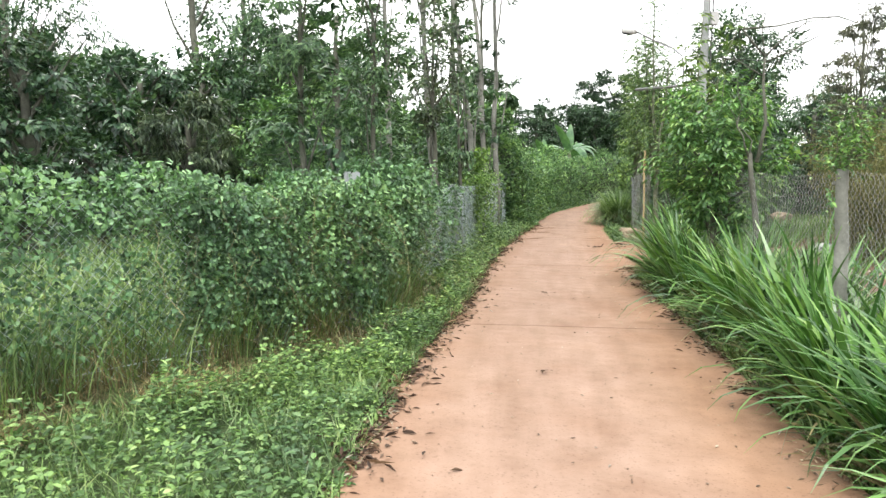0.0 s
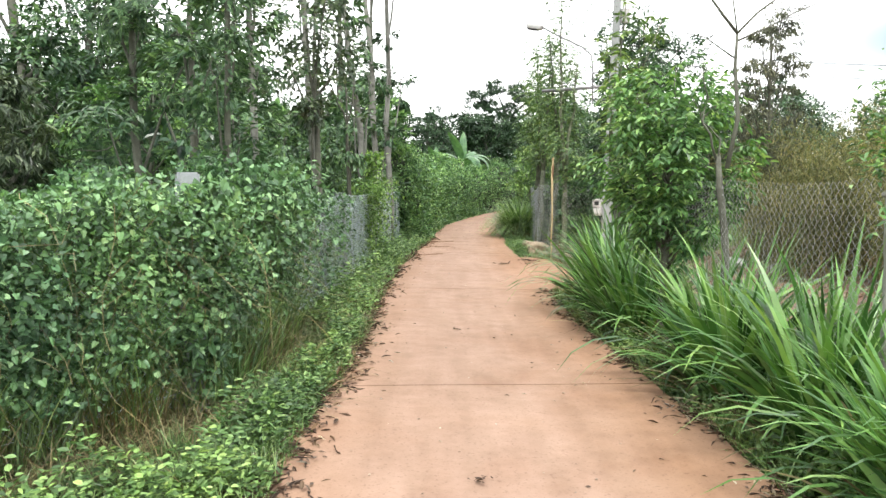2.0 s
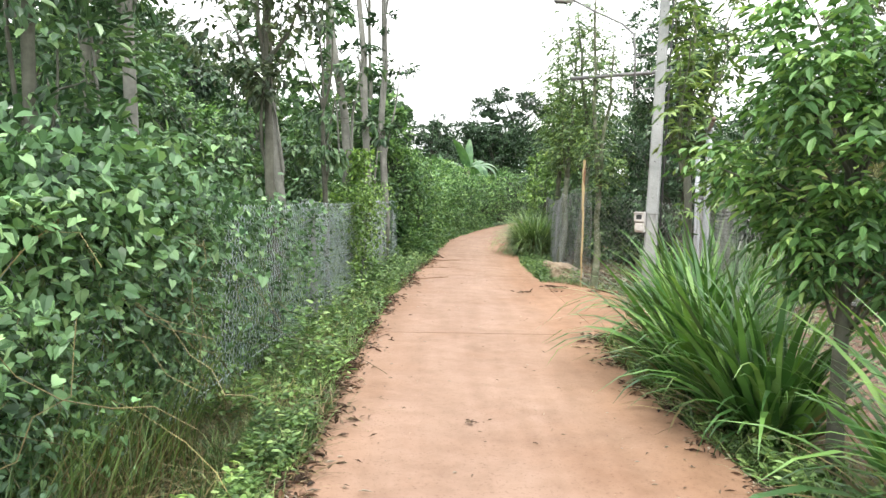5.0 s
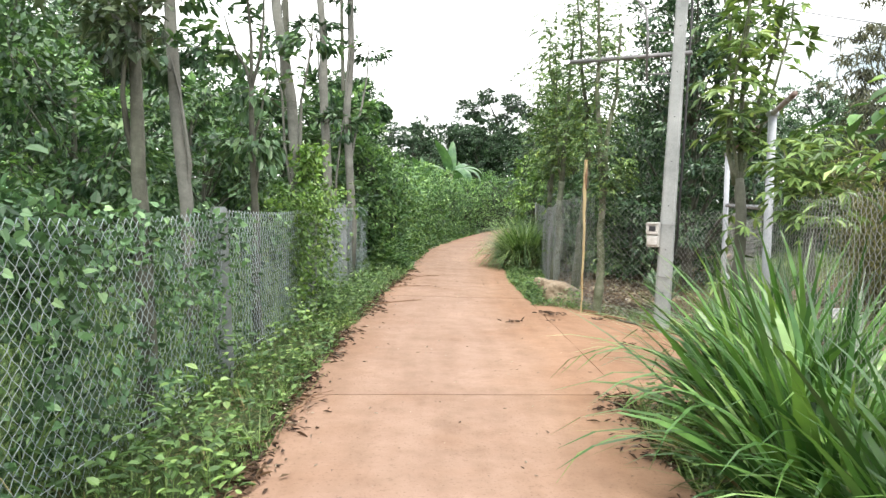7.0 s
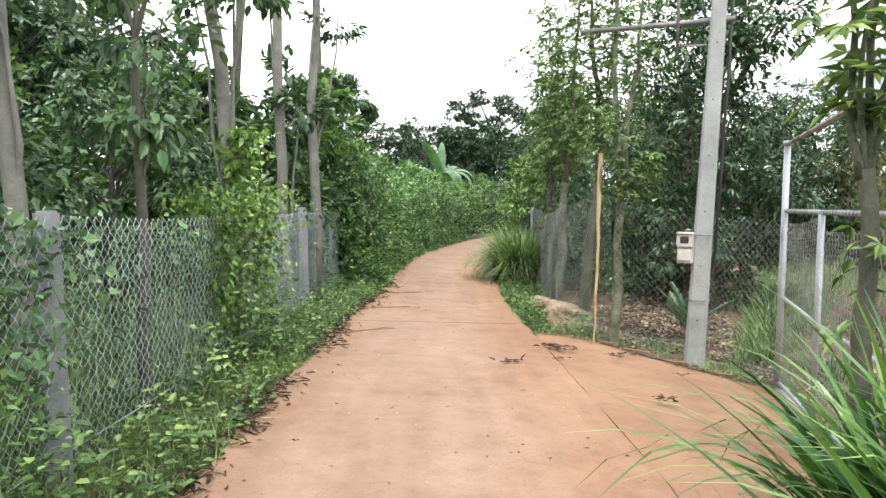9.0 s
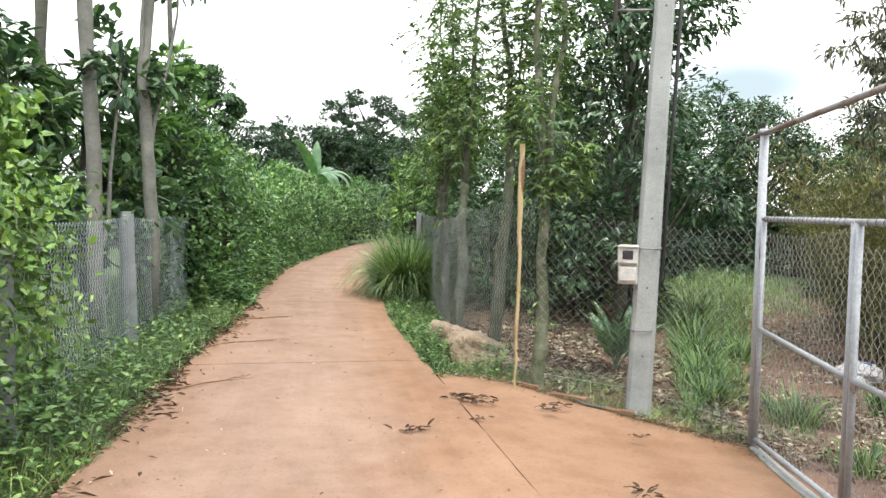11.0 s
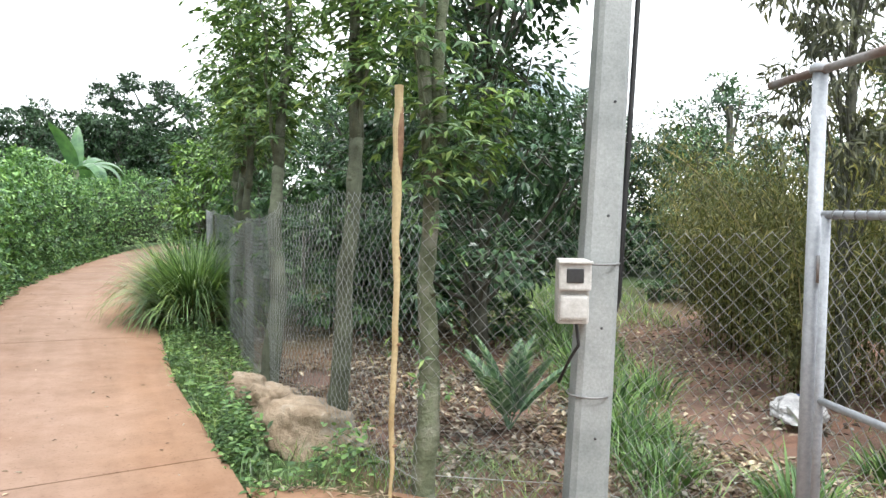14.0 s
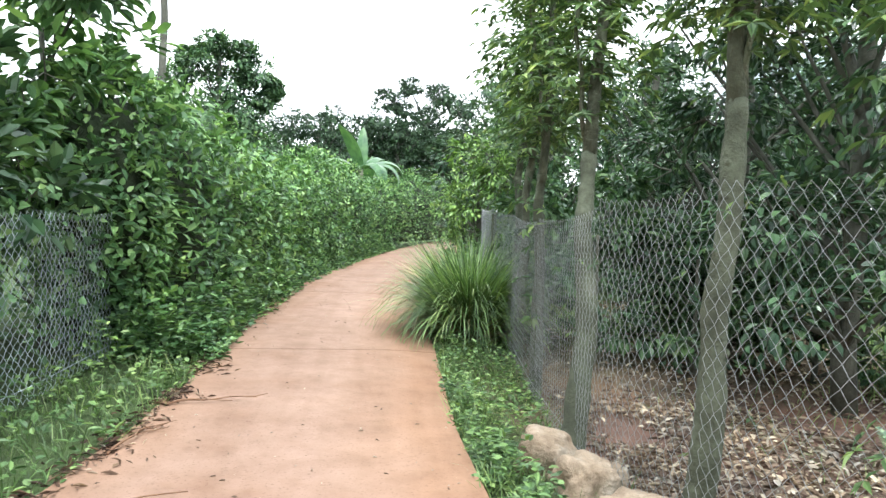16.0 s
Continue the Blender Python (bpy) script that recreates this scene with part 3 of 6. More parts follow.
def hedge_height(s):
    return 2.2 + 0.012 * s + 0.25 * np.sin(s * 0.55 + 1) + 0.18 * np.sin(s * 1.7) + 0.12 * np.sin(s * 4.1)


def hedge():
    r = np.random.default_rng(21)
    base = thing("hedge", "tall dense overgrown green hedge beside the lane", "hedge")
    line = np.array(HEDGE_LINE)
    # added solid core: blocks light between the leaves, coloured as their shade
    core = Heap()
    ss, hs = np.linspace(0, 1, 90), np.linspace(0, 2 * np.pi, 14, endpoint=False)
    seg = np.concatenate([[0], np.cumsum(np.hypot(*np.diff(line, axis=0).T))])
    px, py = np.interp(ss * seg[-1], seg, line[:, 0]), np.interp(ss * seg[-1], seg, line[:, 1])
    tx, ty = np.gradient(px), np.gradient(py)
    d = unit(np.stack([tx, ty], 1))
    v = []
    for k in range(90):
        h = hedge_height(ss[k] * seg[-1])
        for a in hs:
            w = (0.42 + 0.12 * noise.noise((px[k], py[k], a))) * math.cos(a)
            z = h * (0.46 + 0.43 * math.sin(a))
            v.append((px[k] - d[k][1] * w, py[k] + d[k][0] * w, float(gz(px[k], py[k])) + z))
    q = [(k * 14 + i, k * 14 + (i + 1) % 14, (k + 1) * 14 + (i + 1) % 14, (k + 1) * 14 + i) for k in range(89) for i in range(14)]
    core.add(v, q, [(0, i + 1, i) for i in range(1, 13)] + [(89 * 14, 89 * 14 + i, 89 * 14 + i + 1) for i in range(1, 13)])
    part("inner_growth", core.mesh("inner_growth", M_HEDGE_SHADE, True), base, "dark solid core standing in for the shade inside the hedge")
    n = 56000
    p, nr, s = along_line(HEDGE_LINE, n, r)
    keep = r.uniform(0, 1, n) < np.clip(1.25 - s / 26, 0.35, 1)
    p, nr, s = p[keep], nr[keep], s[keep]
    n = len(p)
    h = hedge_height(s)
    a = r.uniform(-0.45, np.pi + 0.35, n)
    lump = 0.46 * fbm(s, a * 1.2, 2.0, 1.1) + 0.12 * fbm(s, a, 8.0, 4.0)
    rad = 0.52 + lump + r.normal(0, 0.05, n)
    off = -np.cos(a) * rad * np.where(np.sin(a) < 0.2, 1.15, 1)
    z = h * (0.48 + 0.5 * np.sin(a)) + lump * 0.9 * np.maximum(np.sin(a), 0) + r.normal(0, 0.05, n)
    z = np.where(np.abs(np.cos(a)) > 0.35, r.uniform(0.03, 1, n) ** 0.9 * h * 0.95, z)
    at = np.stack([p[:, 0] + nr[:, 0] * off, p[:, 1] + nr[:, 1] * off, gz(p[:, 0], p[:, 1]) + np.maximum(z, 0.03)], 1)
    out = np.stack([nr[:, 0] * np.sign(off), nr[:, 1] * np.sign(off), np.maximum(np.sin(a), 0.1)], 1)
    heap = Heap()
    leaves(heap, OVATE, at, unit(out * 0.6 + sphere_dirs(n, r) * 0.8 + [0, 0, -0.25]), unit(out + [0, 0, 0.9] + sphere_dirs(n, r) * 0.4), r.uniform(0.06, 0.17, n), r.uniform(0.04, 0.1, n))
    end = 2600
    a = sphere_dirs(end, r)
    c = np.array([1.85, 22.1, 1.1]) + a * np.array([0.55, 0.5, 1.05]) * r.uniform(0.8, 1.1, end)[:, None]
    leaves(heap, OVATE, c, unit(a * 0.6 + sphere_dirs(end, r) * 0.8), unit(a + [0, 0, 0.9]), r.uniform(0.07, 0.14, end), r.uniform(0.045, 0.08, end))
    part("foliage", heap.mesh("foliage", M_HEDGE), base)
    sprig = Heap()
    n = 1500
    p, nr, s = along_line(HEDGE_LINE, n, r)
    s = s * 1.0
    h = hedge_height(s)
    for k in range(600):
        z = r.uniform(0.2, 0.95) * h[k]
        b = np.array([p[k, 0] - nr[k, 0] * 0.5, p[k, 1] - nr[k, 1] * 0.5, float(gz(p[k, 0], p[k, 1])) + z])
        tip = b + np.array([-nr[k, 0] * 0.3 + r.normal(0, 0.12), -nr[k, 1] * 0.3 + r.normal(0, 0.12), r.uniform(-0.25, 0.2)])
        f = np.linspace(0.1, 1, 8)[:, None]
        leaves(sprig, OVATE, b + (tip - b) * f, unit(sphere_dirs(8, r) + [0, 0, -0.2]), np.tile([0, 0, 1.0], (8, 1)) + sphere_dirs(8, r) * 0.3, r.uniform(0.07, 0.13), 0.06)
    for k in range(600, n):
        b = np.array([p[k, 0] + nr[k, 0] * r.uniform(-0.5, 0.5), p[k, 1] + nr[k, 1] * r.uniform(-0.5, 0.5), float(gz(p[k, 0], p[k, 1])) + h[k] * r.uniform(0.8, 1.0)])
        tip = b + np.array([r.normal(0, 0.12), r.normal(0, 0.12), r.uniform(0.15, 0.45)])
        f = np.linspace(0.1, 1, 7)[:, None]
        leaves(sprig, OVATE, b + (tip - b) * f, unit(sphere_dirs(7, r) + [0, 0, 0.2]), np.tile([0, 0, 1.0], (7, 1)) + sphere_dirs(7, r) * 0.3, 0.08, 0.05)
    part("top_growth", sprig.mesh("top_growth", M_HEDGE), base, "young growth standing out of the hedge", kind="stuff")
    return base


hedge()


def vine_cover(label, line, n, top, thick, seed, size=(0.06, 0.12), spread=1.0, low=0.05, mat=None):
    r = np.random.default_rng(seed)
    p, nr, s = along_line(line, n, r)
    den = fbm(s, np.zeros(n), seed, 0.9)
    z = r.uniform(low, 1, n) ** 0.8 * (top + 0.26 * fbm(s, np.zeros(n), seed + 3.0, 1.3))
    patch = fbm(s, z, seed + 7.0, 1.5)
    keep = patch > -0.22 - 0.6 * (spread - 0.6) + (0.6 if seed in (61, 67) else 0.3) * (0.5 - z / top)
    p, nr, s, z, patch = p[keep], nr[keep], s[keep], z[keep], patch[keep]
    n = len(p)
    off = r.normal(0, thick, n) * (0.5 + 0.7 * z / top) + 0.12 * patch
    at = np.stack([p[:, 0] + nr[:, 0] * off, p[:, 1] + nr[:, 1] * off, gz(p[:, 0], p[:, 1]) + z], 1)
    out = np.stack([nr[:, 0] * np.sign(off), nr[:, 1] * np.sign(off), 0.3 + np.zeros(n)], 1)
    heap = Heap()
    leaves(heap, HEART, at, unit(out * 0.4 + [0, 0, -0.35] + sphere_dirs(n, r) * 0.9), unit(out * 0.7 + [0, 0, 0.8] + sphere_dirs(n, r) * 0.75), r.uniform(*size, n), r.uniform(size[0] * 0.75, size[1] * 0.8, n))
    base = thing("climbing_vine", label, "vine", mesh=None)
    part("foliage", heap.mesh("foliage", mat or M_VINE), base)
    stems = Heap()
    for k in range(int(n / 90)):
        i = r.integers(0, n)
        a = at[i].copy()
        b = a + [r.normal(0, 0.35), r.normal(0, 0.35), 0]
        b[2] = max(float(gz(b[0], b[1])), a[2] - r.uniform(0.2, 0.7))
        tube(stems, wavy(a, b, 7, 0.05, r), r.uniform(0.001, 0.0021), 3, False)
    part("trailing_growth", stems.mesh("trailing_growth", M_STRAW if seed in (61, 67) else M_OLIVE), base, "thin trailing vine stems", kind="stuff")
    return base


vine_cover("dense heart-leaved vine smothering the chain-link fence", [(-1.9, 5.25), (-0.85, 6.6), (-0.42, 9.0)], 40000, 1.36, 0.16, 61, (0.014, 0.054), 0.8, 0.1)
vine_cover("loose vine trailing over the wire fence", [(-5.4, 0.5), (-2.75, 4.15), (-1.8, 5.35)], 13000, 1.36, 0.12, 67, (0.018, 0.052), 0.8, 0.08)
vine_cover("thick fringe of vine along the top of the fence", [(-5.4, 0.5), (-2.75, 4.15), (-1.8, 5.35)], 5200, 1.46, 0.16, 68, (0.02, 0.06), 1.0, 0.7)
vine_cover("mound of vine heaped beyond the corner post", [(-0.72, 7.3), (-0.42, 8.8)], 4500, 1.62, 0.2, 66, (0.022, 0.07), 1.0, 0.5)
vine_cover("vine wrapped round the corner post", [(-0.82, 6.42), (-0.68, 6.62), (-0.7, 6.85)], 1500, 1.42, 0.05, 69, (0.03, 0.075), 1.0, 0.02)
vine_cover("vine thinning out along the wire fence", [(-0.72, 8.6), (-0.32, 10.6)], 5200, 1.4, 0.08, 62, (0.025, 0.07), 0.7)
vine_cover("thin vine trailing on the lane side of the wire", [(-0.46, 8.7), (-0.18, 10.3), (0.3, 12.6)], 2800, 1.3, 0.05, 70, (0.025, 0.065), 0.45, 0.05)
vine_cover("vine patches clinging to the fence", [(-0.32, 10.2), (0.1, 12.4), (0.7, 15.2)], 2600, 1.25, 0.06, 63, (0.03, 0.07), 0.55)
vine_cover("bright creeper heaped over a fence post", [(0.6, 14.55), (0.78, 15.2), (0.97, 15.95)], 4200, 1.55, 0.19, 64, (0.03, 0.068), 1.0, 0.02, M_WEED)
vine_cover("tip of the creeper standing above its post", [(0.8, 15.35), (0.92, 15.75)], 700, 2.05, 0.09, 71, (0.04, 0.09), 1.0, 0.5, M_WEED)
vine_cover("creeper hanging on the last fence panels", [(1.45, 19.6), (2.05, 22.2)], 700, 1.4, 0.05, 65, (0.05, 0.09), 0.6)


def scatter_band(n, y0, y1, inner, outer, r, power=1.0):
    """Random places between two lines x = inner(y) and x = outer(y)."""
    y = y0 + (y1 - y0) * r.uniform(0, 1, n) ** power
    f = r.uniform(0, 1, n)
    x = inner(y) + (outer(y) - inner(y)) * f
    return np.stack([x, y, gz(x, y)], 1), f


def left_fence_x(y):
    return np.interp(y, [1.6, 4.15, 6.6, 9.6, 12.5, 15.5, 18.9, 22.3], [-4.6, -2.75, -0.85, -0.3, 0.22, 0.85, 1.35, 2.05])


def verge_weeds(name, label, n, y0, y1, inner, outer, seed, size, mat, power=1.0, hump=0.12):
    r = np.random.default_rng(seed)
    at, f = scatter_band(n, y0, y1, inner, outer, r, power)
    clump = fbm(at[:, 0], at[:, 1], seed, 2.2)
    keep = clump + r.normal(0, 0.15, n) > -0.2
    at, clump, f = at[keep], clump[keep], f[keep]
    n = len(at)
    at[:, 2] += -0.03 + r.uniform(0.0, 1.0, n) * hump * np.clip(0.6 + 1.6 * clump, 0.15, 1.6) * np.clip(6 * np.minimum(f, 1.2 - f), 0.2, 1)
    heap = Heap()
    d = sphere_dirs(n, r)
    d[:, 2] = np.abs(d[:, 2]) * 0.3
    leaves(heap, OVATE, at, d, np.tile([0, 0, 1.0], (n, 1)) + sphere_dirs(n, r) * 0.45, r.uniform(*size, n), r.uniform(size[0] * 0.5, size[1] * 0.65, n))
    return thing(name, label, "weeds", kind="stuff", mesh=heap.mesh(name, mat))


def grass_patch(name, label, n, y0, y1, inner, outer, seed, length, mat, power=1.0, width=0.006, lean=(0.1, 0.7), segs=3):
    r = np.random.default_rng(seed)
    at, f = scatter_band(n, y0, y1, inner, outer, r, power)
    clump = fbm(at[:, 0], at[:, 1], seed, 1.8)
    keep = clump + r.normal(0, 0.2, n) > -0.15
    at = at[keep]
    n = len(at)
    at[:, 2] -= 0.045
    heap = Heap()
    blades(heap, at, r.uniform(0, 2 * np.pi, n), r.uniform(*length, n), r.uniform(0.6, 1.5, n) * width, r.uniform(*lean, n), r.uniform(0.2, 1.3, n), segs, r)
    return thing(name, label, "grass", kind="stuff", mesh=heap.mesh(name, mat))


def road_left_in(y):
    return left_edge(y) + 0.03


def verge_outer(y):
    """Where the green verge gives way to the straw along the fence foot."""
    return np.minimum(left_edge(y) - 0.3, np.maximum(left_fence_x(y) + 0.7, left_edge(y) - 3.2))


verge_weeds("verge_weeds", "low broad-leaved weeds on the verge", 30000, 1.2, 9.0, road_left_in, verge_outer, 71, (0.022, 0.06), M_VERGE, 1.0, 0.24)
verge_weeds("verge_weeds", "low weeds between lane and wire fence", 9000, 9.0, 24.0, road_left_in, lambda y: left_fence_x(y) - 0.15, 72, (0.03, 0.085), M_VERGE, 1.3, 0.34)
grass_patch("verge_grass", "soft green grass on the verge", 19000, 1.2, 9.0, road_left_in, lambda y: verge_outer(y) - 0.2, 73, (0.06, 0.26), M_GRASS)
grass_patch("verge_grass", "grass between lane and wire fence", 9000, 9.0, 26.0, road_left_in, lambda y: left_fence_x(y), 74, (0.06, 0.3), M_GRASS, 1.3)
grass_patch("cut_straw", "dry cut stalks lying under the fence", 2600, 3.2, 16.0, lambda y: left_fence_x(y) + 0.45, lambda y: left_fence_x(y) - 0.1, 75, (0.2, 0.55), M_STRAW, 1.0, 0.005, (0.9, 1.5))
grass_patch("field_grass", "pale tall grass in the field behind the fence", 30000, 2.5, 20.0, lambda y: left_fence_x(y) - 0.1, lambda y: left_fence_x(y) - 4.5, 76, (0.3, 0.95), M_FIELD, 1.1, 0.012, (0.05, 0.5))
verge_weeds("field_weeds", "leafy weeds in the field behind the fence", 15000, 2.0, 20.0, lambda y: left_fence_x(y) - 0.2, lambda y: left_fence_x(y) - 4.0, 77, (0.03, 0.075), M_FIELD, 1.0, 0.5)


grass_patch("fence_grass", "tall rank grass growing through the foot of the fence", 5500, 1.5, 8.6, lambda y: left_fence_x(y) + 0.25, lambda y: left_fence_x(y) - 0.25, 81, (0.25, 0.85), M_GRASS, 1.0, 0.008, (0.02, 0.45), 4)
grass_patch("cut_straw", "flattened dry straw along the verge", 7500, 2.4, 9.5, lambda y: left_fence_x(y) + 0.85, lambda y: left_fence_x(y) + 0.05, 82, (0.15, 0.5), M_STRAW, 1.0, 0.006, (0.75, 1.35))

verge_weeds("hedge_foot_weeds", "leafy weeds spilling from the hedge onto the lane edge", 15000, 21.6, 40.0, lambda y: left_edge(y) + 0.1, lambda y: left_edge(y) - 0.75, 86, (0.04, 0.12), M_HEDGE, 1.4, 0.6)
grass_patch("dry_stalks", "upright dead stalks at the foot of the vine", 2600, 3.0, 8.6, lambda y: left_fence_x(y) + 0.22, lambda y: left_fence_x(y) - 0.05, 87, (0.2, 0.6), M_STRAW, 1.0, 0.006, (0.02, 0.5), 3)


def right_fence_x(y):
    return np.interp(y, [1.2, 5.25, 7.3, 9.6, 11.7, 16.4, 18.9, 20.6, 22.4, 24.2, 27.3, 30.5], [2.55, 2.98, 3.2, 3.45, 4.3, 4.86, 5.22, 5.6, 6.0, 6.43, 7.33, 8.6])


verge_weeds("verge_weeds", "low weeds along the garden fence", 6500, 16.8, 24.0, lambda y: right_edge(y) - 0.02, lambda y: right_fence_x(y) - 0.05 - 0.5 * ((y > 17.25) & (y < 19.6)), 78, (0.025, 0.07), M_VERGE, 1.0, 0.24)
grass_patch("verge_grass", "short grass along the garden fence", 4200, 16.7, 24.0, lambda y: right_edge(y) - 0.02, lambda y: right_fence_x(y), 79, (0.06, 0.25), M_GRASS)

grass_patch("yard_grass", "thin dry grass and weeds at the foot of the wire", 3200, 14.9, 17.4, lambda y: np.interp(y, [14.9, 15.5, 16.4, 17.4], [5.98, 5.62, 4.92, 4.95]), lambda y: np.interp(y, [14.9, 17.4], [6.7, 5.9]), 83, (0.05, 0.24), M_FIELD, 1.0, 0.005, (0.2, 1.0))
grass_patch("yard_grass", "lush green grass strip in the garden behind the pole", 5500, 15.6, 22.5, lambda y: 6.1 + (y - 15.9) * 0.74, lambda y: 6.6 + (y - 15.7) * 0.98, 84, (0.12, 0.42), M_VERGE, 0.9, 0.010, (0.05, 0.6), 4)
grass_patch("yard_grass", "sparse grass on the garden soil", 3500, 13.0, 21.0, lambda y: 6.6 + 0 * y, lambda y: 11.5 + 0 * y, 85, (0.06, 0.25), M_FIELD, 1.0, 0.006, (0.2, 1.0))


verge_weeds("verge_weeds", "low leafy weeds under the guinea grass at the lane edge", 9000, 2.6, 11.6, lambda y: right_edge(y) + 0.03, lambda y: right_edge(y) + 0.5, 88, (0.03, 0.08), M_VERGE, 1.0, 0.3)
grass_patch("verge_grass", "short grass under the guinea grass at the lane edge", 5000, 2.6, 11.6, lambda y: right_edge(y), lambda y: right_edge(y) + 0.45, 89, (0.1, 0.4), M_GRASS, 1.0, 0.008, (0.2, 0.9), 4)


grass_patch("yard_grass", "light green grass at the far end of the garden", 6000, 20.0, 27.0, lambda y: 8.6 + (y - 20) * 0.7, lambda y: 12.5 + (y - 20) * 0.7, 90, (0.12, 0.4), M_FIELD, 1.0, 0.012, (0.1, 0.8), 3)


def guinea(name, label, x, y, height, n, seed, reach=1.0, width=0.064, mat=None):
    """A clump of broad-bladed guinea grass, arching out on all sides."""
    r = np.random.default_rng(seed)
    heap = Heap()
    t = r.uniform(0, 2 * np.pi, n)
    rad = 0.2 * np.sqrt(r.uniform(0, 1, n)) * reach
    base = np.stack([rad * np.cos(t), rad * np.sin(t), np.full(n, -0.04)], 1)
    tt = t + r.normal(0, 0.5, n)
    inner = rad / (0.2 * reach)
    blades(heap, base, tt, height * (r.uniform(0.6, 1.12, n) if reach == 1.25 else r.uniform(0.3, 1.25, n)), width * r.uniform(0.5, 1.25, n), 0.04 + (0.85 if reach == 1.25 else 0.72) * inner * r.uniform(0.2, 1, n), r.uniform(0.3, 2.2, n) * (0.5 + 0.6 * inner) * (1.35 if reach == 1.25 else 1), 7, r)
    ob = thing(name, label, "grass", (x, y, float(gz(x, y))))
    part("tuft", heap.mesh("tuft", mat or M_GUINEA), ob)
    dry = Heap()
    k = n // 6
    t = r.uniform(0, 2 * np.pi, k)
    b = np.stack([0.2 * np.cos(t), 0.2 * np.sin(t), np.full(k, -0.02)], 1)
    blades(dry, b, t, height * r.uniform(0.4, 0.8, k), width * 0.6, r.uniform(0.6, 1.2, k), r.uniform(0.5, 1.2, k), 5, r)
    part("withered_tuft", dry.mesh("withered_tuft", M_STRAW), ob, "withered straw-coloured lower blades", kind="stuff")
    return tagged(ob, group="guinea grass clumps beside the lane")


CLUMPS = [(2.55, 2.9, 1.1), (2.8, 3.75, 1.15), (2.48, 4.5, 1.05), (3.05, 4.6, 1.2), (2.72, 5.5, 1.2), (3.2, 6.2, 1.15), (2.78, 6.6, 1.2), (3.0, 7.25, 1.15), (3.02, 8.75, 1.1), (3.1, 9.6, 1.2), (3.35, 10.3, 1.3), (3.75, 10.5, 1.3), (3.72, 11.15, 1.25), (2.6, 1.9, 1.2), (2.2, 2.5, 1.0), (2.12, 1.9, 1.0), (2.3, 3.3, 0.95), (2.36, 4.0, 0.95)]
for k, (x, y, h) in enumerate(CLUMPS):
    guinea("guinea_grass_clump", "lush clump of broad-bladed green guinea grass", x + 0.14, y, h * 1.0, 270, 100 + k, 1.0, 0.058)
guinea("guinea_grass_clump", "drooping clump of guinea grass against the garden fence", 5.8, 23.2, 1.45, 2300, 130, 1.25, 0.024, M_FOUNTAIN)
guinea("guinea_grass_clump", "drooping clump of guinea grass against the garden fence", 6.15, 24.3, 1.35, 1200, 131, 1.25, 0.024, M_FOUNTAIN)
yard = [(6.6, 16.1, 0.42), (6.8, 15.3, 0.5), (7.0, 16.7, 0.6), (7.5, 17.3, 0.65), (8.0, 18.0, 0.7), (8.6, 18.7, 0.7), (9.2, 19.5, 0.7), (9.8, 20.2, 0.7), (10.4, 20.8, 0.7), (8.3, 17.5, 0.55), (7.9, 15.2, 0.4), (6.4, 14.3, 0.3)]
for k, (x, y, h) in enumerate(yard):
    guinea("guinea_grass_clump", "smaller grass clump in the garden behind the wire", x, y, h * 0.78, 150, 140 + k, 1.0, 0.022, M_VERGE)


# ---- trees ----
def spray_points(center, radius, n, r, squash=0.8):
    """Leaf places of one leafy mass: many small sprays set about its centre, with gaps between."""
    k = max(4, n // 22)
    knots = unit(sphere_dirs(k, r) + [0, 0, 0.12]) * (r.uniform(0.2, 1.0, k) ** 0.5 * radius)[:, None] * np.array([1, 1, squash])
    at = knots[r.integers(0, k, n)] + r.normal(0, 1, (n, 3)) * radius * np.array([0.18, 0.18, 0.1])
    return center + at, unit(at)


def pinnate(heap, at, out, size, r, pairs=3, wid=0.45):
    """Feathered leaves: pairs of drooping leaflets along a short stalk, and one at its end."""
    d = unit(out + np.array([0, 0, -0.05]))
    side = unit(np.cross(d, np.array([0, 0, 1.0])))
    up = np.cross(side, d)
    for j in range(pairs + 1):
        p = at + d * (size * 0.75 * (j + 0.4))[:, None]
        for sgn in ((-1, 1) if j < pairs else (0,)):
            way = unit(side * sgn * 0.9 + d * (0.45 if sgn else 1.0) + np.array([0, 0, -0.5]) + r.normal(0, 0.16, at.shape))
            leaves(heap, OVATE, p, way, up + r.normal(0, 0.2, at.shape), size * r.uniform(0.8, 1.25, len(at)), size * wid)


def palmate(heap, at, out, size, r, k=6, shape=LANCE, wid=0.32):
    """Fans of drooping leaflets, k to each place."""
    n = len(at)
    for j in range(k):
        a = j / k * 2 * np.pi
        ref = unit(np.cross(out, r.normal(size=(n, 3))))
        d = unit(ref * 0.8 + out * 0.35 + np.array([0, 0, -0.45]))
        s = size * r.uniform(0.7, 1.2, n)
        leaves(heap, shape, at, d, out + np.array([0, 0, 0.6]), s, s * wid)


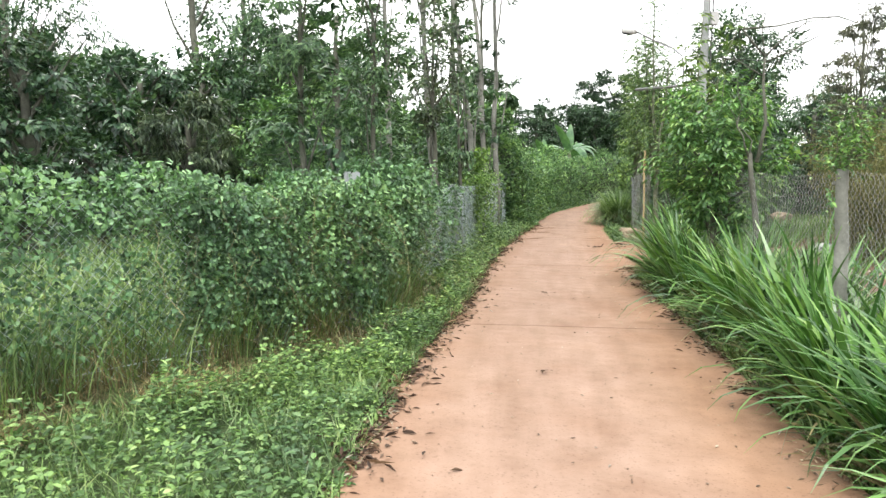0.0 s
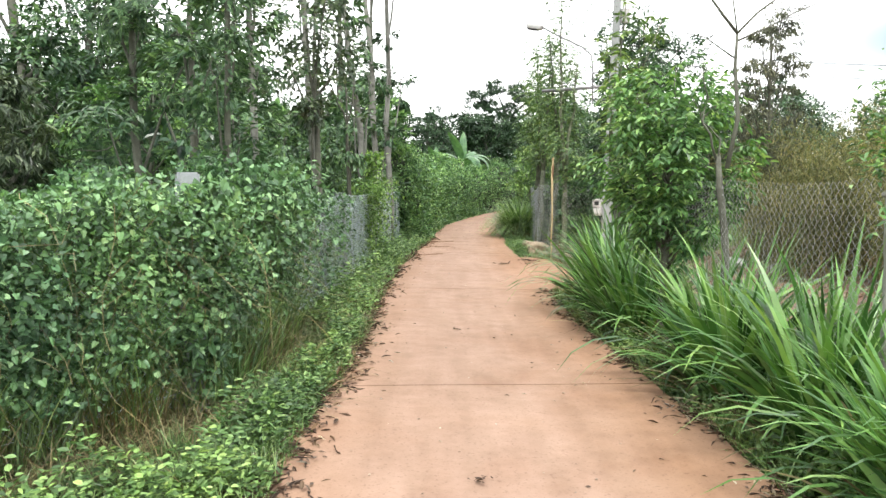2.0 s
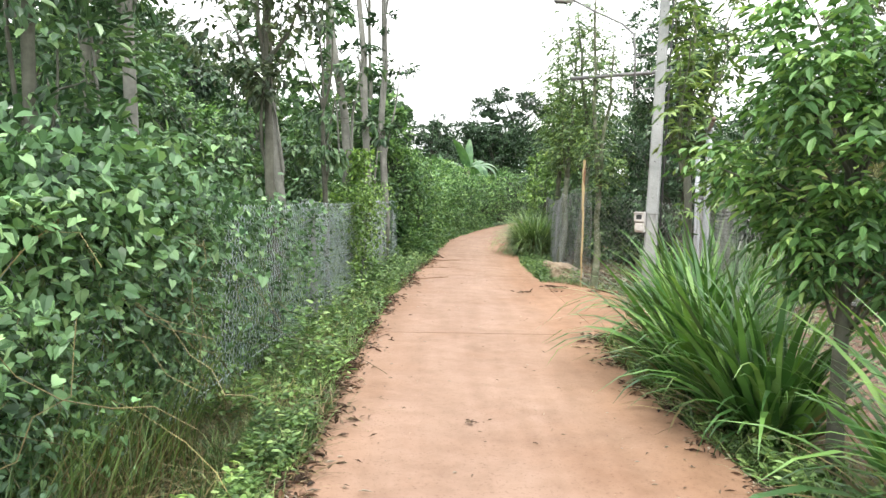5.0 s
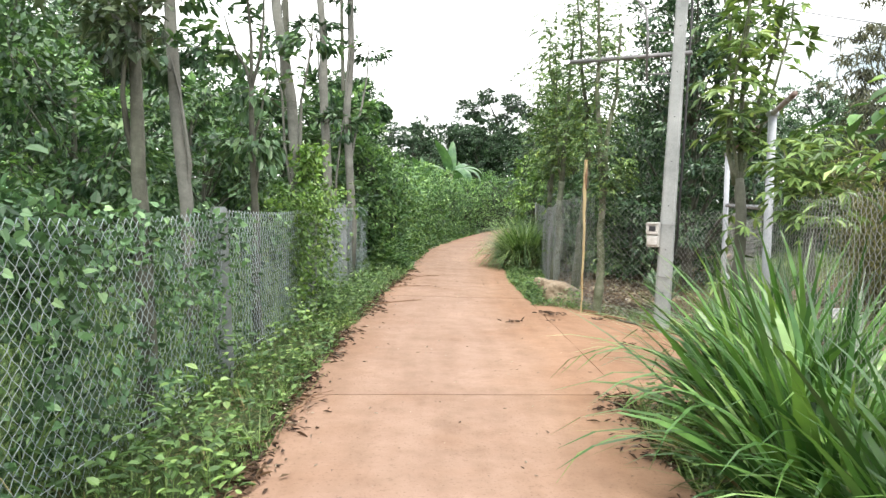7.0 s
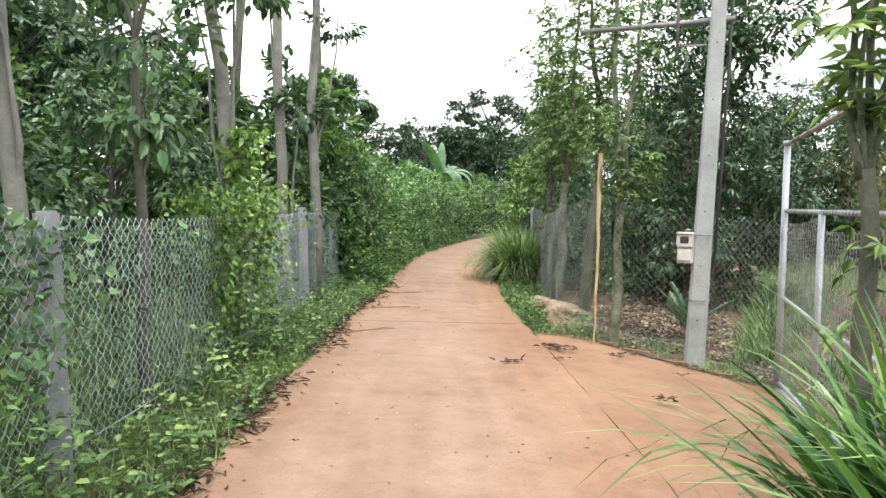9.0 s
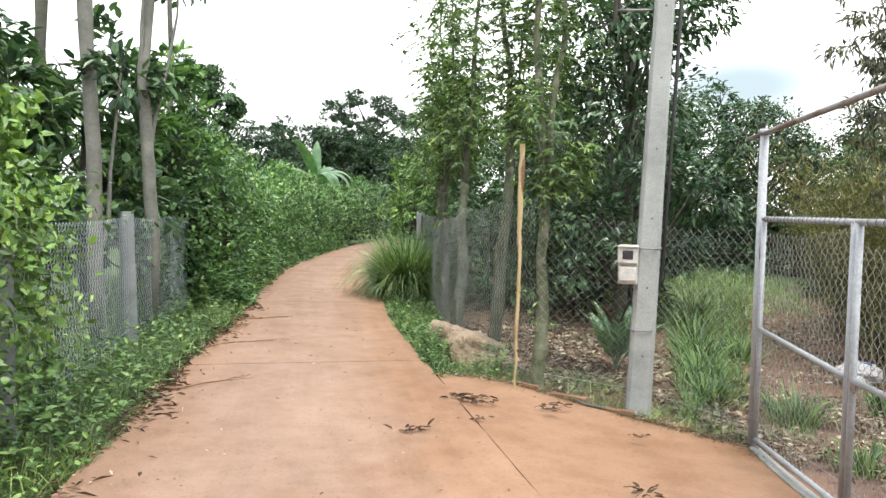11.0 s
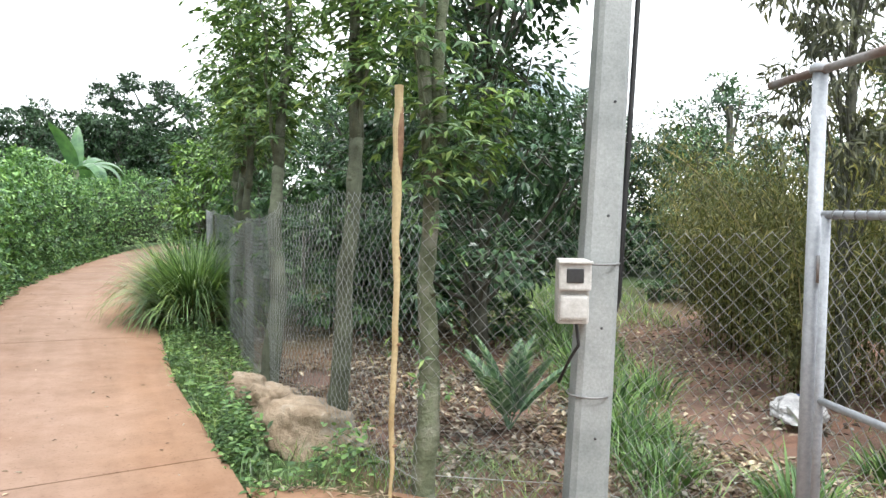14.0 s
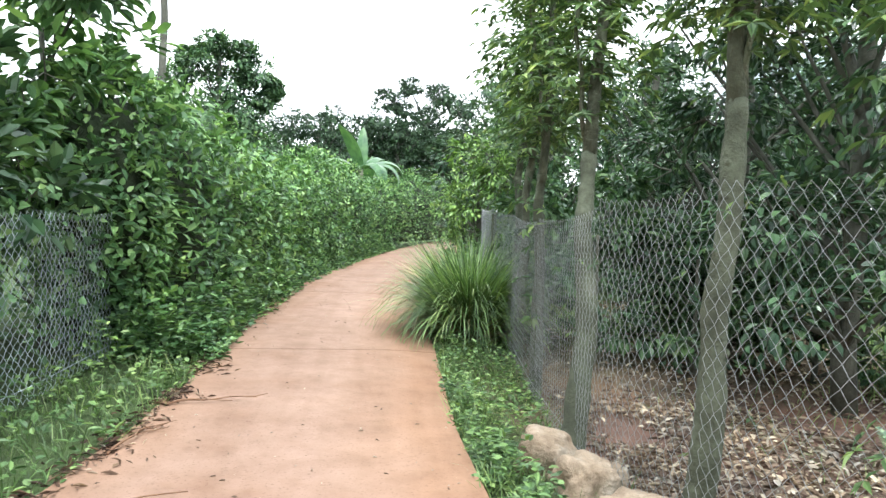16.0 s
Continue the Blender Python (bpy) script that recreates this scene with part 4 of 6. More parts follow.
def tree(label, x, y, height, trunk_r, clusters, bark, leaf, seed, style="ovate", size=0.12, per=120, limbs=True, trunk_to=0.8, lean=(0, 0), category="tree", name="tree", radius=None):
    """Tapered trunk, limbs out to each leaf cluster, and a crown of separate leaves.
    clusters: (dx, dy, height, radius) of each leafy mass."""
    r = np.random.default_rng(seed)
    ob = thing(name, label, category, (x, y, float(gz(x, y))))
    heap = Heap()
    top = np.array([lean[0], lean[1], height * trunk_to])
    path = wavy((0, 0, -0.15), top, 9, 0.02 * height / 4, r)
    tube(heap, path, np.linspace(trunk_r * 1.15, trunk_r * 0.5, 9), 9)
    part("trunk", heap.mesh("trunk", bark, True), ob)
    crown, wood = Heap(), Heap()
    for dx, dy, h, rad in clusters:
        c = np.array([dx, dy, h])
        if limbs:
            k = int(np.clip(h / (height * trunk_to) * 8 - 1.5, 1, 8))
            tube(wood, wavy(path[k], c + [0, 0, rad * 0.2], 5, 0.03, r), np.linspace(trunk_r * 0.4, trunk_r * 0.12, 5), 4, False)
            for _ in range(2):
                tube(wood, wavy(c - [0, 0, rad * 0.3], c + sphere_dirs(1, r)[0] * rad * 0.8, 4, 0.02, r), np.linspace(trunk_r * 0.16, trunk_r * 0.05, 4), 3, False)
        n = int(per * min(1, (rad / 1.3) ** 2) + 60) if size > 0.2 else int(per)
        at, d = spray_points(c, rad, n, r)
        if style == "ovate":
            leaves(crown, OVATE, at, unit(d + sphere_dirs(n, r) * 0.7 + [0, 0, -0.3]), unit(d * 0.6 + [0, 0, 0.9] + sphere_dirs(n, r) * 0.3), size * r.uniform(0.7, 1.25, n), size * 0.55 * r.uniform(0.8, 1.2, n))
        elif style == "far":
            leaves(crown, LANCE, at, unit(d + sphere_dirs(n, r) * 0.8 + [0, 0, -0.3]), unit(d * 0.6 + [0, 0, 0.9] + sphere_dirs(n, r) * 0.4), size * r.uniform(0.6, 1.35, n), size * 0.6 * r.uniform(0.7, 1.2, n))
        elif style == "lance":
            leaves(crown, LANCE, at, unit(d * 0.5 + sphere_dirs(n, r) * 0.6 + [0, 0, -0.6]), unit(d + [0, 0, 0.6]), size * r.uniform(0.7, 1.3, n), size * 0.26)
        else:
            palmate(crown, at, unit(d + [0, 0, 0.7]), size, r, 6)
    if limbs:
        part("branchwork", wood.mesh("branchwork", bark, True), ob)
    part("crown", crown.mesh("crown", leaf), ob)
    return ob


def crown_clusters(height, low, spread, n, rad, seed):
    r = np.random.default_rng(seed)
    out = []
    for k in range(n):
        f = (k + r.uniform(0, 1)) / n
        h = low + (height - low) * f - rad * 0.5
        w = spread * (0.45 + 0.75 * math.sin(math.pi * min(0.95, 0.2 + 0.75 * f)))
        a = r.uniform(0, 2 * math.pi)
        q = w * math.sqrt(r.uniform(0.1, 1))
        out.append((q * math.cos(a), q * math.sin(a), h, rad * r.uniform(0.7, 1.25)))
    return out


def small_trees(kind, rows, seed):
    """Builds one model of each of three forms, and copies it about with other heights and turns."""
    r = np.random.default_rng(seed)
    models = []
    for x, y, h in rows:
        away = math.hypot(x - 0.5, y - 2)
        h = (1.5 + (0.19 if x < 2 and y < 40 else 0.118 if x > 9 and 19 < y < 30 else 0.135 if y < 45 else 0.1) * away) * float(r.uniform(0.72, 1.06))
        if len(models) < 3:
            label, bark, leaf, style, size, per, ncl, spread, rad = kind
            k = len(models)
            ob = tree(label, x, y, h, 0.028 * h, crown_clusters(h, h * (0.25 if x < 2 else 0.05), spread * h, ncl, rad * h, seed + k), bark, leaf, seed + 10 + k, style, size, per, True, 0.85)
            models.append((ob, h))
        else:
            ob, h0 = models[int(r.integers(0, 3))]
            s = h / h0
            copy = copy_thing(ob, pose(x, y, float(gz(x, y)), 0, 0, float(r.uniform(0, 360))))
            copy.scale = (s * float(r.uniform(0.85, 1.15)), s * float(r.uniform(0.85, 1.15)), s)


DENSE = ("dense dark green broadleaf tree", M_BARK, M_DEEP, "far", 0.13, 240, 27, 0.24, 0.125)
MIDGR = ("leafy mid-green tree with an uneven crown", M_BARK, M_MID, "far", 0.12, 240, 27, 0.22, 0.12)
OLIVE = ("olive-green tree with drooping leaves", M_BARK, M_OLIVE, "lance", 0.14, 240, 24, 0.21, 0.12)
# woods left of the lane
small_trees(DENSE, [(-5.0, 12.0, 4.3), (-6.5, 13.5, 5.0), (-9.5, 14, 5.6), (-4.6, 15.9, 4.6), (-3.0, 20.8, 4.9), (-5.0, 25.5, 4.6), (-6, 21, 6.0), (-3, 27, 6.3), (-10, 24, 7.0), (-5.5, 9.5, 3.2)], 300)
small_trees(MIDGR, [(-4.6, 13.9, 4.0), (-7.8, 11.0, 4.6), (-4.2, 18.2, 5.4), (-3.4, 18.0, 4.2), (-8.5, 17.5, 6.2), (-13, 20, 7.0), (-6, 30, 7.0)], 340)
small_trees(OLIVE, [(-3.9, 11.0, 4.6), (-5.6, 16, 6.0), (-3.6, 22.8, 6.6), (-10.5, 18.5, 7.2), (-7.2, 25, 8.0)], 380)
# woods right of the lane and beyond the bend
small_trees(DENSE, [(13.5, 26, 5.2), (16, 29, 6.0), (18.5, 23, 5.8), (12, 31, 5.6), (20, 17, 6.2), (22, 27, 7.5), (10.8, 36, 5.6), (14, 40, 6.4), (21, 47, 7.4), (24, 40, 8.0), (4, 62, 7.5), (26, 21, 7.5), (16, 36, 6.4), (9.8, 24.6, 4), (11.2, 25.2, 4), (14.6, 27.6, 4), (17.2, 26.4, 4), (10.4, 26.6, 4), (12.2, 27.4, 4), (18.6, 28.6, 4), (19.6, 24.6, 4), (14.6, 28, 4), (17.8, 25.6, 4), (18.4, 21.6, 4), (14.6, 17.3, 4), (15.4, 18.9, 4), (15.8, 16.2, 4), (20, 31, 4)], 420)
FARWD = ("far dark green tree beyond the bend", M_BARK, M_FAR, "far", 0.22, 420, 30, 0.27, 0.13)
small_trees(FARWD, [(13.4, 62, 6), (18.6, 64, 6), (16.2, 61, 6), (11.4, 64, 6), (21, 61, 6), (14.8, 66, 6), (7.4, 56, 6), (5.6, 58, 6), (9.6, 60, 6)], 480)
small_trees(MIDGR, [(8.6, 27.5, 3.4), (9.6, 30.5, 3.9), (11, 27.5, 4.3), (10.2, 33.5, 4.2), (15, 21.5, 4.6), (17.5, 19, 5.2), (14.5, 32, 5.8), (20, 33, 7.5), (2, 47, 6.5), (5, 50, 6.0), (-3, 44, 7.0), (26, 33, 8.0)], 460)


tree("tall loose mid-green tree standing behind the hedge", 2.3, 44, 7.9, 0.13, [(-1.5, 0, 4.6, 0.9), (-0.4, 0.3, 5.0, 1.0), (0.9, 0, 4.8, 0.9), (-1.7, 0.2, 6.0, 0.7), (-0.7, 0, 6.6, 0.9), (0.4, 0.2, 5.9, 0.8), (1.4, 0, 6.4, 0.7), (1.7, 0.1, 5.4, 0.5), (-0.3, 0, 7.4, 0.6), (0.9, 0, 7.1, 0.6), (-1.2, 0.3, 7.0, 0.4), (2.0, 0, 5.9, 0.35), (0, 0, 3.6, 1.2), (1.2, 0.3, 3.4, 1.0), (-1.4, 0.3, 3.3, 1.0)], M_BARK, M_MID, 710, "far", 0.19, 1000, True, 0.88)
tree("slim pointed dark tree far beyond the bend", 8.9, 64, 8.4, 0.1, crown_clusters(8.4, 3.0, 0.75, 16, 0.75, 711), M_BARK, M_FAR, 711, "far", 0.2, 260, True, 0.9)


# ---- living fence posts of the right side, with their poles and sprouting crowns ----
def post_tree(label, x, y, stump, r0, stems, seed, bark=None, leaf=None, size=0.125, per=40, style="palmate", dead=False, lean=None, sprouts=14, thick_lead=True, reach=0.115):
    """A thick cut stem with thin upright shoots; fans of leaves along the shoots."""
    r = np.random.default_rng(seed)
    ob = thing("living_post", label, "tree", (x, y, float(gz(x, y))))
    bark = bark or M_TRUNK
    lean = r.normal(0, 0.05, 2) if lean is None else lean
    heap = Heap()
    path = wavy((0, 0, -0.15), (lean[0], lean[1], stump), 8, 0.022, r)
    fine = np.stack([np.interp(np.linspace(0, 7, 29), np.arange(8), path[:, i]) for i in range(3)], 1)
    tube(heap, fine, np.linspace(r0 * 1.3, r0 * 0.8, 29) * (1 + 0.06 * r.normal(size=29)), 14)
    heap.v[-1] += r.normal(0, r0 * 0.035, heap.v[-1].shape).astype(np.float32)
    for f in r.uniform(0.25, 0.95, 4):
        k = np.array([np.interp(f * 7, np.arange(8), path[:, i]) for i in range(3)])
        o = sphere_dirs(1, r)[0] * [1, 1, 0.2]
        tube(heap, [k + o * r0 * 0.5, k + o * r0 * 1.15, k + o * r0 * 1.3], [r0 * 0.4, r0 * 0.3, r0 * 0.12], 7)
    part("trunk", heap.mesh("trunk", bark, True), ob)
    crown = Heap()
    for dx, dy, h, thick, leafy in stems:
        lead = thick_lead and leafy and (dx, dy) == stems[0][:2]
        a = path[-1] + ([0, 0, -0.08] if lead else [r.normal(0, r0 * 0.4), r.normal(0, r0 * 0.4), -0.05])
        thick = max(thick, r0 * 0.8) if lead else thick
        p = wavy(a, (lean[0] + dx, lean[1] + dy, h), 9, 0.025, r)
        part("shoot", tube_mesh("shoot", p, thick * np.linspace(1, 0.22 if lead else 0.35, 9), bark if dead or lead else M_BARK_GREEN, 9), ob)
        if leafy:
            n = int(per * leafy * 1.6)
            f = r.uniform(0.12, 1.0, n)
            at = np.stack([np.interp(f, np.linspace(0, 1, 9), p[:, i]) for i in range(3)], 1)
            d = sphere_dirs(n, r)
            d[:, 2] = np.abs(d[:, 2]) * 0.5
            tip = at + d * r.uniform(0.05, 0.12 + reach * h, n)[:, None]
            if style == "palmate":
                palmate(crown, tip, unit(d * 0.6 + [0, 0, 0.7]), size, r, 6)
            else:
                for _ in range(3):
                    leaves(crown, OVATE, tip + r.normal(0, 0.06, (n, 3)), unit(d + sphere_dirs(n, r) * 0.6 + [0, 0, -0.2]), unit(d * 0.4 + [0, 0, 1.0]), size * r.uniform(0.6, 1.1, n), size * 0.5)
    k = 0 if dead else sprouts
    if k:
        f = r.uniform(0.35, 0.98, k)
        on = np.stack([np.interp(f, np.linspace(0, 1, 8), path[:, i]) for i in range(3)], 1)
        d = sphere_dirs(k, r) * [1, 1, 0.3]
        palmate(crown, on + unit(d) * r.uniform(0.1, 0.22, k)[:, None], unit(d + [0, 0, 0.8]), 0.11 if size > 0.1 else 0.06, r, 5)
    if crown.n:
        part("crown", crown.mesh("crown", leaf or M_SHOOT), ob)
    return tagged(ob, group="living posts of the garden fence")


post_tree("greyish forked living post with green shoots", 4.9, 16.42, 1.75, 0.054, [(-0.1, 0.1, 5.6, 0.035, 3.0), (0.3, 0.2, 4.2, 0.042, 2.0), (-0.25, -0.1, 2.6, 0.012, 1.4), (0.18, -0.22, 2.2, 0.012, 1.4), (0.3, -0.05, 2.0, 0.010, 1.0)], 501, M_BARK_GREEN, M_SHOOT, 0.085, 40, lean=(0.06, 0.05), sprouts=44)
post_tree("slender living post with leafy shoots", 4.98, 17.6, 2.1, 0.058, [(-0.2, 0.1, 5.0, 0.022, 3.0), (0.35, 0.1, 4.6, 0.02, 2.6), (0.05, -0.35, 4.0, 0.016, 2)], 502, None, None, 0.1, 60, lean=(0.22, 0.12))
post_tree("thick leaning living post with drooping leaves", 5.06, 18.92, 2.0, 0.066, [(0.2, 0.1, 5.2, 0.025, 3.0), (-0.2, 0.3, 4.4, 0.02, 2.4), (0.4, 0.3, 3.6, 0.016, 2)], 503, None, None, 0.1, 60, lean=(0.36, 0.62))
post_tree("slender living post with leafy shoots", 5.66, 20.9, 2.0, 0.05, [(0.1, 0.1, 5.0, 0.022, 2.6), (-0.3, 0, 4.2, 0.018, 2.2), (0.5, 0.3, 3.8, 0.016, 2)], 504)
post_tree("slender living post with leafy shoots", 6.1, 22.4, 2.1, 0.05, [(-0.1, 0.1, 5.6, 0.024, 3), (0.3, 0.2, 4.6, 0.02, 2.4), (-0.3, 0.2, 3.6, 0.016, 2)], 505)
post_tree("slender living post with leafy shoots", 6.5, 23.6, 2.0, 0.06, [(0.1, 0.1, 4.8, 0.02, 2.6), (0.5, 0.2, 4.0, 0.018, 2.2)], 506)
post_tree("living post with bare upright branches", 3.19, 7.28, 1.8, 0.03, [(-0.14, 0.02, 2.55, 0.010, 0), (-0.2, 0.1, 2.3, 0.008, 0)], 507, M_BARK, None, dead=True)
bare = bpy.data.objects["living_post.006"]
for pts, r0 in (([(0.02, 0, 1.7), (0.1, 0, 2.1), (0.06, 0, 2.5), (0.07, 0, 2.78)], 0.02), ([(0.07, 0, 2.76), (-0.06, 0, 2.9), (-0.16, 0, 3.02), (-0.15, 0, 3.04)], 0.013), ([(-0.16, 0, 3.03), (0.2, 0.02, 3.06), (0.55, 0.05, 3.14), (0.85, 0.1, 3.16), (1.05, 0.12, 3.1)], 0.011),
                ([(0.07, 0, 2.76), (0.25, 0.02, 2.93), (0.5, 0.05, 3.1), (0.75, 0.08, 3.14)], 0.010), ([(0.07, 0, 2.7), (0.35, 0.02, 2.82), (0.6, 0.05, 2.95), (0.85, 0.1, 3.05)], 0.009), ([(0.07, 0, 2.76), (0.04, 0.02, 3.0), (0.1, 0.05, 3.3)], 0.007), ([(0.065, 0, 2.56), (-0.2, 0.0, 2.72), (-0.38, 0.0, 2.75)], 0.007), ([(-0.16, 0, 3.02), (-0.06, 0.0, 3.2)], 0.006), ([(0.5, 0.05, 3.12), (0.46, 0.05, 2.96)], 0.005)):
    part("bare_branch", tube_mesh("bare_branch", pts, np.linspace(r0, r0 * 0.5, len(pts)), M_BARK, 6), bare, "leafless grey branch")
post_tree("pale living post crowned with young yellow-green leaves", 2.98, 5.23, 1.62, 0.05, [(0.0, 0.0, 2.1, 0.016, 1.2), (0.12, 0.08, 1.95, 0.012, 1.0), (-0.12, 0, 1.95, 0.012, 1.0)], 508, M_BARK_PALE, M_BRIGHT, 0.05, 46, "ovate", lean=(-0.04, 0.0), thick_lead=False, reach=0.0)
post_tree("living post with tall green shoots beside the gate", 4.2, 11.9, 1.75, 0.048, [(0.1, 0.0, 4.2, 0.022, 1.7), (-0.12, 0.15, 3.7, 0.022, 1.5), (0.75, 0.2, 4.0, 0.02, 1.7), (-0.15, -0.35, 3.4, 0.016, 1.3), (0.45, -0.1, 3.3, 0.016, 1.2)], 509, M_BARK, M_YOUNG, 0.15, 14, lean=(0.0, 0.02), thick_lead=False, reach=0.05)
post_tree("short living post thick with fresh green leaves", 4.05, 10.95, 1.4, 0.045, [(0.1, 0, 2.0, 0.012, 1.6), (-0.15, 0.1, 1.9, 0.01, 1.6), (0.2, -0.2, 1.8, 0.01, 1.4)], 510, M_BARK, M_YOUNG, 0.1, 26, thick_lead=False, reach=0.1)


# ---- slender trees along the left fence ----
def slim_tree(label, x, y, height, r0, lean, crowns, seed, bark, leaf, size=0.13, per=110, style="ovate"):
    return tree(label, x, y, height, r0, crowns, bark, leaf, seed, style, size, per, True, 0.97, lean)


slim_tree("stout pollarded tree with a bushy leafy head", -0.08, 11.25, 2.6, 0.058, (-0.05, 0), [(0, 0, 2.6, 0.5), (-0.4, 0.2, 2.9, 0.5), (0.3, 0, 3.1, 0.45), (-0.2, 0.1, 3.5, 0.5), (0.15, 0.1, 3.9, 0.4), (-0.05, 0, 2.35, 0.28), (0, 0.1, 4.5, 0.45)], 601, M_BARK, M_OLIVE, 0.085, 300, "far")
slim_tree("grey-trunked tree clothed in green climbers", -0.1, 13.0, 5.8, 0.058, (-0.25, 0.1), [(-0.15, 0, 2.5, 0.22), (-0.2, 0, 3.2, 0.35), (-0.2, 0.1, 3.8, 0.4), (-0.3, 0.1, 4.5, 0.5), (-0.3, 0.1, 5.2, 0.6), (-0.6, 0.3, 5.7, 0.6), (0.1, 0, 5.9, 0.6)], 602, M_BARK_PALE, M_MID)
slim_tree("young tree with fanned leaves on a thin stem", 0.38, 13.7, 2.5, 0.045, (-0.05, 0), [(0, 0, 2.0, 0.4), (0.1, 0.1, 2.5, 0.5), (-0.3, 0.1, 3.0, 0.5), (0.1, 0, 3.6, 0.35), (0, 0, 4.2, 0.25)], 603, M_BARK, M_MID)
slim_tree("tall leaning pale-barked tree", 0.68, 15.7, 7.6, 0.07, (-0.55, 0.1), [(-0.3, 0, 3.2, 0.35), (-0.4, 0.1, 6.8, 0.7), (-0.8, 0.2, 7.3, 0.7), (-0.1, 0.1, 7.6, 0.7), (0.2, -0.2, 3.4, 0.4)], 604, M_BARK_PALE, M_MID)
slim_tree("tall straight pale-barked tree", 1.12, 18.2, 8.2, 0.07, (-0.25, 0.1), [(-0.2, 0, 4.0, 0.3), (-0.3, 0.1, 6.9, 0.8), (0.2, 0.3, 7.6, 0.9), (-0.7, 0.2, 7.9, 0.9), (0.2, 0, 2.6, 0.35)], 605, M_BARK_PALE, M_DEEP)
slim_tree("tall straight pale-barked tree", 1.5, 19.75, 8.4, 0.075, (0.0, 0.1), [(0.05, 0, 5.0, 0.3), (0, 0.1, 6.2, 0.55), (0.3, 0.3, 7.4, 0.8), (-0.5, 0.2, 8.0, 0.9), (0.5, 0.1, 8.3, 0.8), (0.35, 0.3, 4.2, 0.4)], 606, M_BARK_PALE, M_DEEP)
slim_tree("tall dark-barked tree behind the fence", 0.3, 20.5, 9.0, 0.075, (0.0, 0.1), [(0.05, 0, 5.4, 0.4), (0, 0.1, 6.6, 0.6), (0.4, 0.3, 8.0, 0.9), (-0.5, 0.2, 8.4, 0.9)], 607, M_BARK, M_DEEP)
slim_tree("tall dark tree with open branches", -4.9, 14.3, 7.0, 0.09, (0.05, 0.1), [(-0.7, 0, 5.2, 0.4), (0.8, 0.1, 5.6, 0.5), (0.3, 0.3, 6.6, 0.6), (-0.5, 0.2, 7.0, 0.6)], 608, M_BARK, M_DEEP)
slim_tree("tall dark bare-trunked tree behind the hedge", 1.6, 29.0, 10.0, 0.08, (0.0, 0.1), [(0.3, 0.3, 9.4, 0.9), (-0.6, 0.2, 9.8, 0.9), (0.1, 0, 10.3, 0.8)], 612, M_BARK, M_DEEP)
slim_tree("thin tree draped in climbing vine", -0.78, 7.9, 3.3, 0.035, (0.05, 0), [(0, 0, 1.5, 0.4), (0.1, 0.1, 1.9, 0.4), (-0.1, 0, 2.3, 0.42), (0.1, 0, 2.7, 0.42), (0, 0.1, 3.1, 0.42), (-0.15, 0, 3.5, 0.45), (0.2, 0, 3.8, 0.45), (-0.45, 0.1, 3.9, 0.4)], 613, M_BARK, M_MID, 0.065, 480)
slim_tree("pale slender tree with a drooping fanned crown", -0.62, 8.95, 4.6, 0.042, (-0.05, 0.05), [(-0.3, 0.1, 2.5, 0.36), (0.1, 0.15, 2.9, 0.42), (-0.3, 0.1, 3.2, 0.42), (0.05, 0.1, 3.7, 0.36), (-0.2, 0.2, 4.3, 0.5)], 609, M_BARK_PALE, M_MID, 0.085, 90, "palmate")
slim_tree("young drooping tree behind the vine", -1.75, 9.2, 4.2, 0.045, (-0.05, 0.1), [(-0.3, 0, 1.9, 0.6), (0.4, 0.1, 2.4, 0.6), (0, 0.3, 3.0, 0.7), (-0.4, 0.2, 3.5, 0.6), (0.2, 0, 4.1, 0.5)], 610, M_BARK, M_MID, 0.1, 190, "palmate")


slim_tree("broad-leaved dark tree leaning over the fence", -1.7, 11.3, 4.0, 0.06, (0.1, 0), [(0.1, 0, 2.0, 0.55), (-0.4, 0.2, 2.5, 0.6), (0.35, 0, 2.9, 0.6), (-0.2, 0.1, 3.4, 0.65), (0.2, 0.1, 4.0, 0.6)], 611, M_BARK, M_DEEP, 0.2, 80)
for k, (x, y, h) in enumerate([(0.75, 20.7, 3.6), (1.25, 22.5, 3.7), (-0.1, 19.4, 3.5), (-0.9, 19.9, 3.3), (0.9, 24.9, 2.7)]):
    tree("broad-leaved shrub crowding behind the fence", x, y, h, 0.05, crown_clusters(h, 0.9, 0.8, 15, 0.48, 620 + k), M_BARK, M_MID if k % 2 == 0 else M_HEDGE, 620 + k, "ovate", 0.19, 150, True, 0.8, name="shrub", category="shrub")


for k, (x, y, h) in enumerate([(-0.9, 17.9, 3.2), (-1.9, 15.8, 3.0), (-1.3, 14.0, 2.9), (-2.5, 12.8, 3.0), (-0.5, 16.4, 2.6)]):
    tree("light green drooping shrub at the edge of the field", x, y, h, 0.04, crown_clusters(h, 0.8, 0.8, 18, 0.45, 640 + k), M_BARK, M_HEDGE if k % 2 else M_MID, 640 + k, "far", 0.1, 230, True, 0.8, name="shrub", category="shrub")
slim_tree("tall dark tree at the edge of the field", -9.3, 15.6, 6.8, 0.11, (0, 0), crown_clusters(6.9, 1.2, 1.7, 26, 0.8, 631), 631, M_BARK, M_DEEP, 0.16, 210, "lance")
slim_tree("tall dark spreading tree in the woods", -4.9, 18.2, 5.9, 0.1, (0, 0), crown_clusters(6.0, 2.0, 1.5, 22, 0.7, 632), 632, M_BARK, M_DEEP, 0.13, 210, "far")


